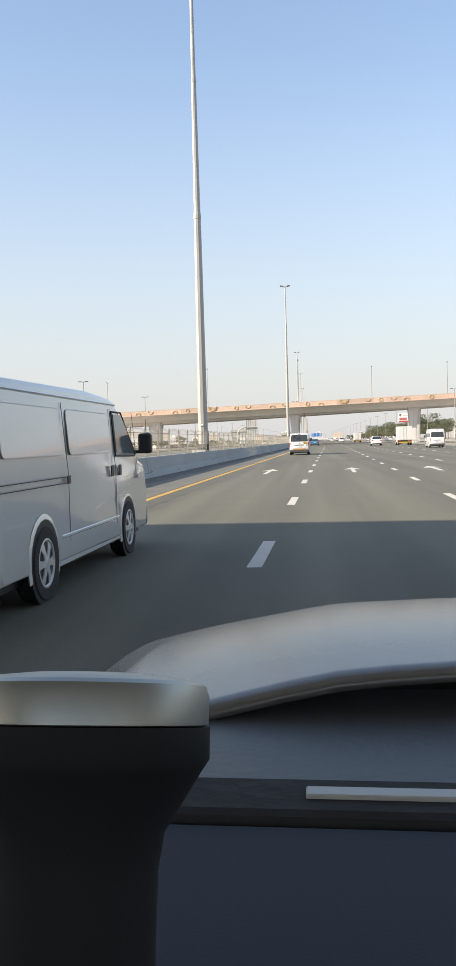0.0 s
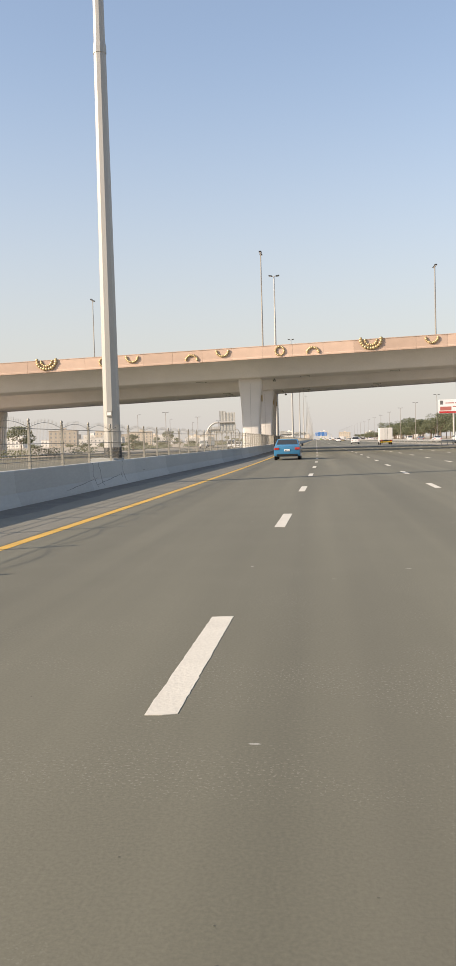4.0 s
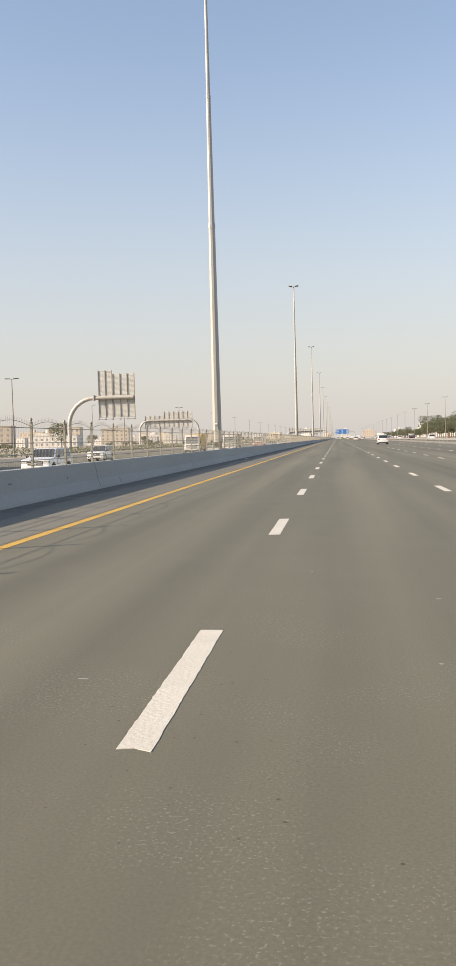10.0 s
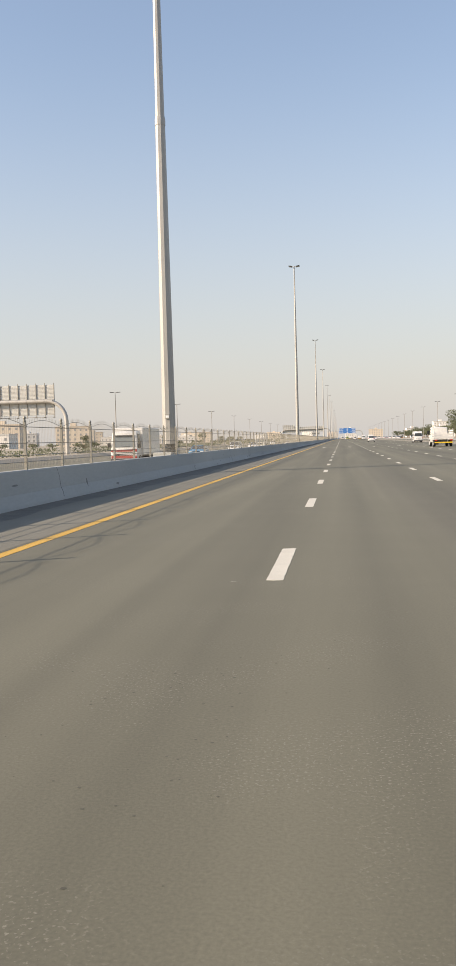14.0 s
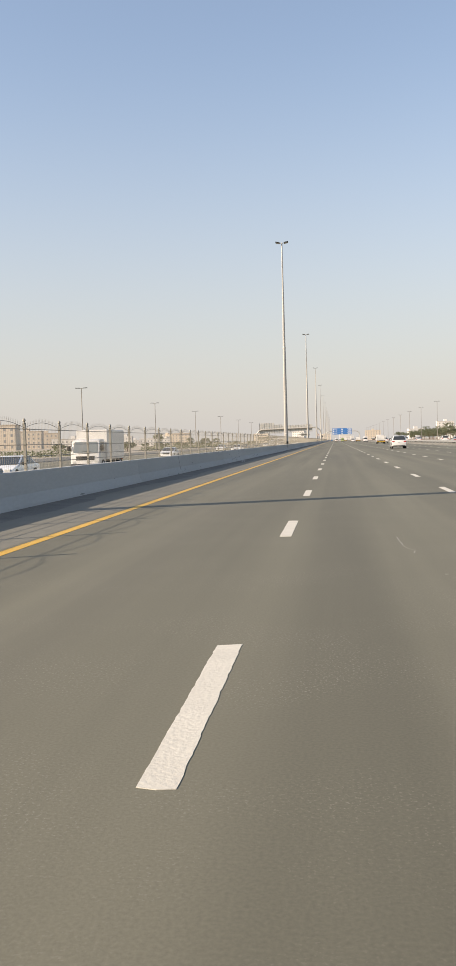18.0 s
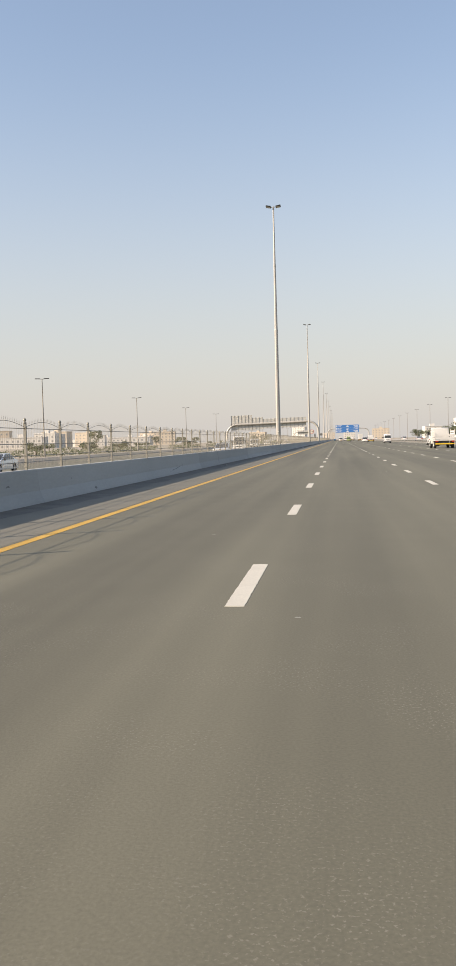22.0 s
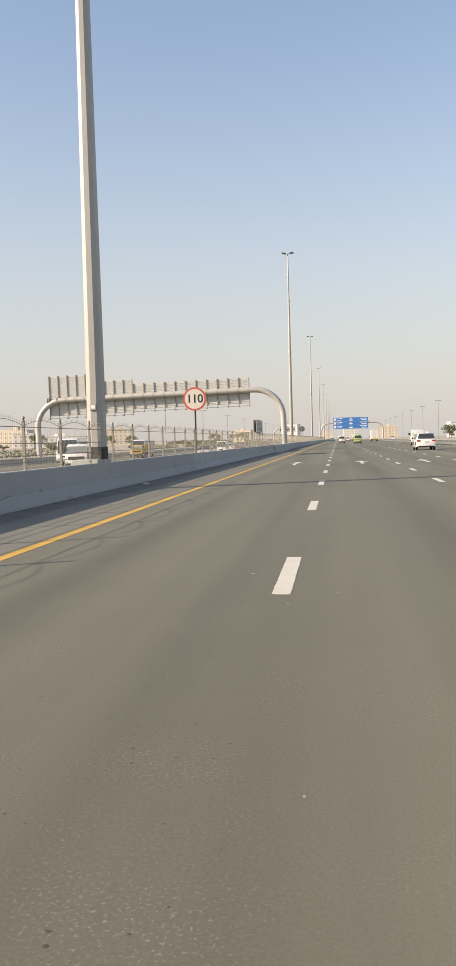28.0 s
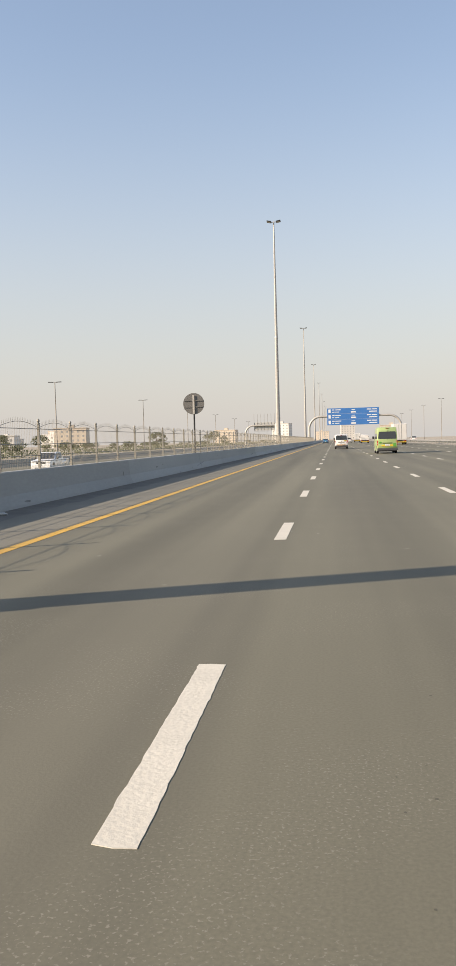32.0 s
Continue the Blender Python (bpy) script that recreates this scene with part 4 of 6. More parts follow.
for x, y in ((-4.5, 225.4), (-4.64, 251.9), (-4.46, 259.9), (-9.2, 251.9)):
    fl = thing("floodlight", "small dark floodlight hanging under the flyover", "floodlight", "floodlights under the decks", at=(x, y, soffit(y, x)))
    part("bracket", bx(-0.03, 0.03, -0.03, 0.03, -0.18, 0.05), M["dark_metal"], fl)
    hs = part("housing", bevelled(-0.16, 0.16, -0.10, 0.10, -0.12, 0.06, 0.03, 1), M["dark_metal"], fl)
    hs.matrix_basis = pose(0, 0, -0.20, 25, 0, 20)
    part("lamp_lens", bx(-0.13, 0.13, -0.108, -0.101, -0.09, 0.03), M["lens"], hs)
# round medallions on the pillars
for y, z in ((224.5, 6.0), (250.5, 6.72), (259.75, 6.85)):
    md = thing("medallion", "round gilded wreath fixed on a pillar", "ornament", "medallions on the pillars", at=(-7.05 + 1.12 + 0.05, y, z))
    bm = bmesh.new()
    pts = [(0, 0.30 * math.cos(math.pi * k / 10), 0.30 * math.sin(math.pi * k / 10)) for k in range(21)]
    for p, q in zip(pts, pts[1:]):
        rod(bm, p, q, 0.035, 6)
    wr = part("wreath", bm, M["bronze"], md, smooth=True)
    for k in range(16):
        a = math.pi * k / 8
        sd = part("stud", STUD, None, wr)
        sd.matrix_basis = Matrix.LocRotScale((0.02, 0.31 * math.cos(a), 0.31 * math.sin(a)), None, (0.06, 0.07, 0.07))
    part("boss", bevelled(-0.10, 0.02, -0.16, 0.16, -0.16, 0.16, 0.03, 1), M["bridge"], md, "pale centre boss")

# billboard beyond the service road
bb = thing("billboard", "red and white billboard on a tall post", "billboard", at=(41.3, 400, 0))
part("post", cyl((0.9, 0, -0.1), 0.3, 8.5, 12), M["gantry"], bb)
part("panel", bevelled(-3.6, 3.6, -0.3, 0.1, 8.3, 12.5, 0.05, 1), M["sign_white"], bb, "white panel")
part("print", bx(-3.5, 3.5, -0.312, -0.302, 8.36, 8.95), M["sign_red"], bb, "red printed band")
part("print", bevelled(-3.2, 0.2, -0.316, -0.302, 9.15, 10.35, 0.006, 1), M["faded_red"], bb, "dull red printed shape")
part("print", bx(-3.2, -2.3, -0.314, -0.302, 11.0, 12.2), M["disc_back"], bb, "dark printed mark")
for a, b, z in ((-1.6, 1.0, 11.3), (1.3, 3.0, 11.3), (0.6, 3.2, 10.2)):
    part("writing_bar", bx(a, b, -0.314, -0.302, z, z + 0.28), M["faded_red"], bb)
for z in (8.15, 8.75):
    part("walkway_rail", bx(-3.6, 3.6, -0.9, -0.86, z - 0.06, z), M["rib"], bb)

# ---- vehicles: each faces +y with its origin on the ground under its middle ----
def shell(profile, w, tuck, belt, n_side=0.08):
    """A closed body from a side outline (y, z): rounded over at the sides, leaning in above the belt line."""
    bm = bmesh.new()
    cy = sum(p[0] for p in profile) / len(profile)
    top = max(p[1] for p in profile)
    rings = []
    for f, ins in ((-1.0, 0.085), (-0.99, 0.045), (-0.965, 0.014), (-0.92, 0.0), (0.92, 0.0), (0.965, 0.014), (0.99, 0.045), (1.0, 0.085)):
        r = []
        for y, z in profile:
            t = max(0.0, (z - belt) / (top - belt)) if z > belt else 0.0
            x = f * (w / 2) * (1 - tuck * t)
            r.append((x, y + (ins if y < cy else -ins), z - (ins if z > belt else -ins * 0.5)))
        rings.append(r)
    loft(bm, rings)
    return bm


def side_x(w, tuck, belt, top, z):
    return w / 2 * (1 - tuck * max(0.0, (z - belt) / (top - belt)))


def pane(pts, t=0.012, cut=0.0):
    """A thin plate with the given corners, thickened along its normal; cut rounds its corners."""
    bm = bmesh.new()
    vs = [Vector(p) for p in pts]
    if cut:
        out = []
        for k, v in enumerate(vs):
            a, b = (vs[k - 1] - v).normalized() * cut, (vs[(k + 1) % len(vs)] - v).normalized() * cut
            out += [v + a, v + a * 0.45 + b * 0.08, v + a * 0.08 + b * 0.45, v + b]
        vs = out
    nrm = (vs[1] - vs[0]).cross(vs[-1] - vs[0]).normalized() * t
    if cut:
        nrm = (vs[4] - vs[0]).cross(vs[-4] - vs[0]).normalized() * t
    lo, hi = [bm.verts.new(v - nrm * 0.5) for v in vs], [bm.verts.new(v + nrm * 0.5) for v in vs]
    bm.faces.new(hi)
    bm.faces.new(list(reversed(lo)))
    for k in range(len(vs)):
        j = (k + 1) % len(vs)
        bm.faces.new((lo[k], lo[j], hi[j], hi[k]))
    return bm


WHEELS = {}


def wheel(par, x, y, r=0.33, w=0.20, hub="rim"):
    key = (round(r, 2), round(w, 2), hub)
    if key not in WHEELS:
        bm = bmesh.new()
        loft(bm, [ring((dx, 0, 0), rr, 24, "x") for dx, rr in ((-w / 2, r * 0.66), (-w / 2, r * 0.94), (-w * 0.38, r), (w * 0.38, r), (w / 2, r * 0.94), (w / 2, r * 0.66))], caps=False)
        loft(bm, [ring((w * 0.10, 0, 0), r * 0.67, 24, "x"), ring((w * 0.16, 0, 0), r * 0.67, 24, "x")])
        ty = mesh("tyre", bm, M["tyre"], True)
        bm = bmesh.new()
        loft(bm, [ring((w * 0.30, 0, 0), r * 0.62, 20, "x"), ring((w * 0.49, 0, 0), r * 0.655, 20, "x"), ring((w * 0.505, 0, 0), r * 0.61, 20, "x"), ring((w * 0.40, 0, 0), r * 0.55, 20, "x")])
        for k in range(6):
            a = k * math.pi / 3
            c, q = math.cos(a), math.sin(a)
            spoke = []
            for rad, hw, dx in ((0.10, 0.10, 0.50), (0.34, 0.085, 0.50), (0.62, 0.15, 0.44)):
                y_, z_, ty_, tz_ = c * r * rad, q * r * rad, -q * r * hw, c * r * hw
                spoke.append([(w * dx, y_ - ty_, z_ - tz_), (w * dx, y_ + ty_, z_ + tz_), (w * (dx - 0.12), y_ + ty_, z_ + tz_), (w * (dx - 0.12), y_ - ty_, z_ - tz_)])
            loft(bm, spoke)
        loft(bm, [ring((w * 0.36, 0, 0), r * 0.19, 12, "x"), ring((w * 0.50, 0, 0), r * 0.18, 12, "x"), ring((w * 0.53, 0, 0), r * 0.10, 12, "x")])
        WHEELS[key] = (ty, mesh("rim", bm, M[hub], False), mesh("wheel_well", disc_x(r * 1.16, 0.02), M["black_trim"]))
    ty, rm, well = WHEELS[key]
    wh = part("wheel", ty, None, par, "black tyre")
    s = 1 if x > 0 else -1
    wh.matrix_basis = pose(x, y, r, 0, 0, 0 if s > 0 else 180)
    part("rim", rm, None, wh, "alloy rim")
    return wh, well


def disc_x(r, t):
    bm = bmesh.new()
    loft(bm, [ring((-t / 2, 0, 0), r, 24, "x"), ring((t / 2, 0, 0), r, 24, "x")])
    return bm


def mirror(par, x, y, z, s, big=1.0):
    mr = part("door_mirror", bevelled(-0.10 * big, 0.10 * big, -0.06, 0.06, -0.13 * big, 0.13 * big, 0.03, 2), M["black_trim"], par, "black door mirror")
    mr.location = (x + s * 0.14, y, z)
    part("mirror_arm", bx(x if s > 0 else x - 0.06, x + 0.06 if s > 0 else x, y - 0.02, y + 0.02, z - 0.06, z - 0.02), M["black_trim"], par)


def plate(par, y, z, s):
    pl = part("number_plate", bx(-0.19, 0.19, y - 0.012, y, z - 0.075, z + 0.075), M["sign_white"], par, "white number plate")
    for k in range(3):
        part("plate_bar", bx(-0.13 + 0.09 * k, -0.085 + 0.09 * k, y - 0.016, y - 0.0125, z - 0.05, z + 0.02), M["sign_black"], pl)


def flare(r, y, z, s, xs):
    """A rounded lip pressed round a wheel arch."""
    bm = bmesh.new()
    rows = []
    for k in range(15):
        a = radians(-22 + 224 * k / 14)
        c, q = math.cos(a), math.sin(a)
        rows.append([(xs, y + c * r * 1.12, z + q * r * 1.12), (xs + s * 0.005, y + c * r * 1.14, z + q * r * 1.14), (xs + s * 0.003, y + c * r * 1.20, z + q * r * 1.20), (xs - s * 0.006, y + c * r * 1.28, z + q * r * 1.28), (xs - s * 0.03, y + c * r * 1.2, z + q * r * 1.2)])
    loft(bm, rows)
    return bm


def panel_van(paint, label, windows=False, high=0.0, badges=False, green=False):
    v = thing("van" if not windows else "minibus", label, "van" if not windows else "minibus")
    L, w, H, belt, tuck = 5.60, 1.76, 1.98 + high, 1.12, 0.085
    y0, y1 = -L / 2, L / 2
    prof = [(y0 + 0.02, 0.52), (y0, 0.70), (y0 + 0.02, 1.05), (y0 + 0.10, H - 0.30), (y0 + 0.17, H - 0.10), (y0 + 0.30, H - 0.02), (y0 + 0.7, H), (0.2, H + 0.02), (y1 - 1.60, H - 0.02), (y1 - 1.36, H - 0.08), (y1 - 1.22, H - 0.17), (y1 - 0.82, 1.60), (y1 - 0.46, 1.22), (y1 - 0.20, 1.08), (y1 - 0.06, 0.92), (y1 - 0.01, 0.74), (y1, 0.45), (y1 - 0.06, 0.26), (y0 + 0.20, 0.28)]
    part("body", shell(prof, w, tuck, belt), M[paint], v, smooth=True)
    top = H + 0.02
    sx = lambda z, o=0.0: side_x(w, tuck, belt, top, z) - 0.004 + o
    hw = w / 2
    part("rear_bumper", bevelled(-hw + 0.01, hw - 0.01, y0 - 0.06, y0 + 0.16, 0.25, 0.48, 0.05, 2), M["plastic"], v, "dark grey plastic bumper")
    part("front_bumper", bevelled(-hw + 0.01, hw - 0.01, y1 - 0.30, y1 + 0.05, 0.25, 0.56, 0.06, 2), M["plastic"], v, "dark grey front bumper")
    zr0, zr1 = (1.235, H - 0.13) if high == 0 else (1.28, H - 0.38)
    yr = lambda z: y0 + 0.02 + 0.08 * (z - 1.05) / (H - 0.30 - 1.05) - 0.008
    part("rear_window", pane(((-sx(zr0) + 0.075, yr(zr0), zr0), (sx(zr0) - 0.075, yr(zr0), zr0), (sx(zr1) - 0.11, yr(zr1), zr1), (-sx(zr1) + 0.11, yr(zr1), zr1)), 0.018, 0.10), M["glass"], v, "dark tinted rear window")
    part("windscreen", pane(((-0.76, y1 - 0.45, 1.24), (0.76, y1 - 0.45, 1.24), (0.70, y1 - 1.17, H - 0.16), (-0.70, y1 - 1.17, H - 0.16)), 0.05), M["glass"], v, "dark windscreen")
    z0, z1 = 1.30, H - 0.22 - high
    for s in (-1, 1):
        part("door_window", pane(((s * sx(z0), y1 - 1.62, z0), (s * sx(z0), y1 - 0.72, z0 - 0.03), (s * sx(z0 + 0.06), y1 - 0.68, z0 + 0.04), (s * sx(z1), y1 - 1.22, z1), (s * sx(z1), y1 - 1.60, z1)), 0.016), M["cab_glass"], v, "cab door window with sky reflection painted pale")
        sm_ = bmesh.new()
        for p, q in (((y1 - 1.66, z0 - 0.04), (y1 - 0.66, z0 - 0.06)), ((y1 - 0.64, z0 - 0.04), (y1 - 1.19, z1 + 0.03)), ((y1 - 1.19, z1 + 0.03), (y1 - 1.66, z1 + 0.03)), ((y1 - 1.66, z1 + 0.03), (y1 - 1.66, z0 - 0.04))):
            rod(sm_, (s * sx(p[1], 0.0), p[0], p[1]), (s * sx(q[1], 0.0), q[0], q[1]), 0.012, 5)
        part("window_seal", sm_, M["black_trim"], v, "black rubber window seal")
        for ya, yb in ((y0 + 0.34, y0 + 1.92), (y0 + 2.12, y1 - 1.84)):
            q = ((s * sx(z0), ya, z0), (s * sx(z0), yb, z0), (s * sx(z1), yb, z1), (s * sx(z1), ya, z1))
            part("side_window" if windows else "side_panel", pane(q, 0.014 if windows else 0.004, 0.08), M["glass"] if windows else M["panel_edge"], v, "dark side window" if windows else "grey rim painting recess shade round a blank panel")
            if not windows:
                e = 0.009
                q = ((s * sx(z0 + e), ya + e, z0 + e * 0.6), (s * sx(z0 + e), yb - e, z0 + e * 0.6), (s * sx(z1 - e), yb - e, z1 - e), (s * sx(z1 - e), ya + e, z1 - e))
                part("panel_face", pane(q, 0.007, 0.07), M[paint], v, "blank painted side panel")
        # door seams, sliding rail, crease and sill
        for yy, zb in ((y1 - 1.74, 0.46), (y0 + 2.00, 0.46), (y1 - 0.60, 0.95)):
            part("door_seam", pane(((s * hw, yy - 0.0028, zb), (s * hw, yy + 0.0028, zb), (s * hw, yy + 0.0028, 1.12), (s * hw, yy - 0.0028, 1.12)), 0.006), M["panel_shadow"], v)
            part("door_seam", pane(((s * hw, yy - 0.0028, 1.12), (s * hw, yy + 0.0028, 1.12), (s * sx(H - 0.16, 0.004), yy + 0.0028, H - 0.16), (s * sx(H - 0.16, 0.004), yy - 0.0028, H - 0.16)), 0.006), M["panel_shadow"], v)
        for zz_ in (1.03, 1.09):
            part("door_rail", bx(min(s * (hw - 0.006), s * (hw + 0.004)), max(s * (hw - 0.006), s * (hw + 0.004)), y0 + 0.12, y0 + 2.0, zz_ - 0.004, zz_ + 0.004), M["black_trim"], v)
        part("rail_end", bx(min(s * (hw - 0.006), s * (hw + 0.006)), max(s * (hw - 0.006), s * (hw + 0.006)), y0 + 1.97, y0 + 2.06, 1.02, 1.10), M["black_trim"], v)
        for yy in (y1 - 1.92, y1 - 1.56):
            part("door_handle", bevelled(min(s * hw, s * (hw + 0.016)), max(s * hw, s * (hw + 0.016)), yy - 0.06, yy + 0.06, 1.02, 1.15, 0.007, 1), M["black_trim"], v)
        ga = bmesh.new()
        rod(ga, (s * sx(H - 0.10, -0.005), y0 + 0.30, H - 0.10), (s * sx(H - 0.10, -0.005), y1 - 1.45, H - 0.10), 0.016, 6)
        part("drip_rail", ga, M[paint], v, "roof drip rail")
        part("side_crease", bevelled(min(s * (hw - 0.03), s * (hw + 0.008)), max(s * (hw - 0.03), s * (hw + 0.008)), y0 + 1.74, y1 - 1.62, 0.50, 0.545, 0.012, 1), M[paint], v, "pressed crease along the sill")
        part("sill", bevelled(min(s * (hw - 0.10), s * (hw - 0.015)), max(s * (hw - 0.10), s * (hw - 0.015)), y0 + 1.5, y1 - 1.5, 0.24, 0.34, 0.01, 1), M[paint], v, "painted lower sill")
        mr = part("door_mirror", bevelled(-0.09, 0.09, -0.07, 0.07, -0.135, 0.135, 0.04, 3), M["black_trim"], v, "tall black door mirror")
        mr.location = (s * (hw + 0.10), y1 - 0.50, 1.40)
        part("mirror_arm", bx(min(s * (hw - 0.06), s * (hw + 0.04)), max(s * (hw - 0.06), s * (hw + 0.04)), y1 - 0.56, y1 - 0.50, 1.27, 1.31), M["black_trim"], v)
        tl = part("tail_lamp", bevelled(min(s * 0.775, s * (hw + 0.002)), max(s * 0.775, s * (hw + 0.002)), y0 + 0.006, y0 + 0.16, 0.70, 1.16, 0.045, 3), M["tail"], v, "tall red tail lamp")
        part("indicator", bx(min(s * 0.80, s * 0.85), max(s * 0.80, s * 0.85), y0 + 0.0, y0 + 0.01, 0.86, 0.915), M["lens"], tl)
        part("headlamp", bevelled(min(s * 0.45, s * 0.83), max(s * 0.45, s * 0.83), y1 - 0.20, y1 - 0.02, 0.66, 0.90, 0.03, 2), M["lens"], v, "clear headlamp")
    part("grille", bevelled(-0.42, 0.42, y1 - 0.06, y1 + 0.005, 0.66, 0.80, 0.01, 1), M["black_trim"], v)
    part("plate_recess", bevelled(-0.42, 0.42, y0 - 0.012, y0 + 0.01, 0.88, 0.95, 0.006, 1), M["black_trim"], v)
    plate(v, y0 - 0.01, 0.755, 0)
    part("brake_lamp", bevelled(-0.13, 0.13, y0 + 0.11, y0 + 0.22, H - 0.11, H - 0.075, 0.01, 1), M["tail"], v)
    wp = bmesh.new()
    rod(wp, (0.02, y0 + 0.07, H - 0.22), (0.0, y0 + 0.03, 1.22), 0.012)
    part("wiper", wp, M["black_trim"], v)
    if badges:
        rm = part("corner_mirror", bevelled(-0.10, 0.10, -0.05, 0.05, -0.07, 0.07, 0.03, 2), M["black_trim"], v, "black convex rear mirror on a bracket")
        rm.location = (-0.42, y0 - 0.12, H - 0.30)
        ab = bmesh.new()
        rod(ab, (-0.50, y0 + 0.16, H - 0.06), (-0.42, y0 - 0.10, H - 0.25), 0.018)
        part("mirror_bracket", ab, M["black_trim"], v)
        yl = part("label", bx(0.36, 0.74, y0 - 0.006, y0 + 0.02, 1.03, 1.19), M["yellow_label"], v, "yellow driving label with writing")
        for k, tx in enumerate(("AM I DRIVING SAFELY?", "IF NOT PLEASE CALL")):
            tm = text_mesh(tx, 0.033, "writing")
            tm.materials.clear()
            tm.materials.append(M["sign_black"])
            part("writing", tm, None, yl).location = (0.55, y0 - 0.011, 1.165 - 0.046 * k)
        part("writing_bar", bx(0.41, 0.69, y0 - 0.011, y0 - 0.007, 1.042, 1.08), M["sign_black"], yl)
        st = part("label", bx(0.58, 0.74, y0 - 0.006, y0 + 0.02, 0.80, 0.98), M["sign_white"], v, "white sticker with red bars")
        for k in range(4):
            part("writing_bar", bx(0.60, 0.72, y0 - 0.011, y0 - 0.007, 0.82 + 0.04 * k, 0.84 + 0.04 * k), M["sign_red"], st)
        ch = part("reflector_strip", bx(-0.56, 0.56, y0 - 0.026, y0 - 0.004, 0.505, 0.60), M["amber"], v, "amber strip with black chevrons")
        for k in range(12):
            x = -0.52 + 0.09 * k
            d = 0.035 if x < 0 else -0.035
            part("chevron", pane(((x, y0 - 0.028, 0.51), (x + 0.04, y0 - 0.028, 0.51), (x + 0.04 - d, y0 - 0.028, 0.5525), (x - d, y0 - 0.028, 0.5525)), 0.004), M["sign_black"], ch)
            part("chevron", pane(((x - d, y0 - 0.028, 0.5525), (x + 0.04 - d, y0 - 0.028, 0.5525), (x + 0.04, y0 - 0.028, 0.595), (x, y0 - 0.028, 0.595)), 0.004), M["sign_black"], ch)
        part("emblem", disc_y(0.065, y0 - 0.012, y0 + 0.02, 1.05), M["steel"], v, "small round chrome emblem")
    if green:
        for k, (xa, xb, za, zb) in enumerate(((-0.5, 0.1, 0.63, 0.76), (0.14, 0.5, 0.66, 0.78), (-0.72, -0.5, 0.9, 1.05), (0.5, 0.72, 0.62, 0.9))):
            part("print", bevelled(xa, xb, y0 - 0.012, y0 + 0.03, za, zb, 0.008, 1), M["yellow_label"] if k < 2 else M["bright_green"], v, "yellow and green printed patch")
    for s in (-1, 1):
        for yy in (y0 + 1.24, y1 - 1.17):
            wh, well = wheel(v, s * (hw - 0.085), yy, 0.345)
            wl = part("wheel_arch", well, None, v, "dark wheel arch")
            wl.location = (s * (hw - 0.008), yy, 0.36)
            part("arch_flare", flare(0.335, yy, 0.36, s, s * hw), M[paint], v, "pressed lip round the wheel arch", smooth=True)
    part("underbody", bx(-hw + 0.1, hw - 0.1, y0 + 0.2, y1 - 0.2, 0.2, 0.32), M["black_trim"], v)
    return v


def disc_y(r, ya, yb, z):
    bm = bmesh.new()
    loft(bm, [ring((0, ya, z), r, 20, "y", 0, r * 0.75), ring((0, yb, z), r, 20, "y", 0, r * 0.75)])
    return bm


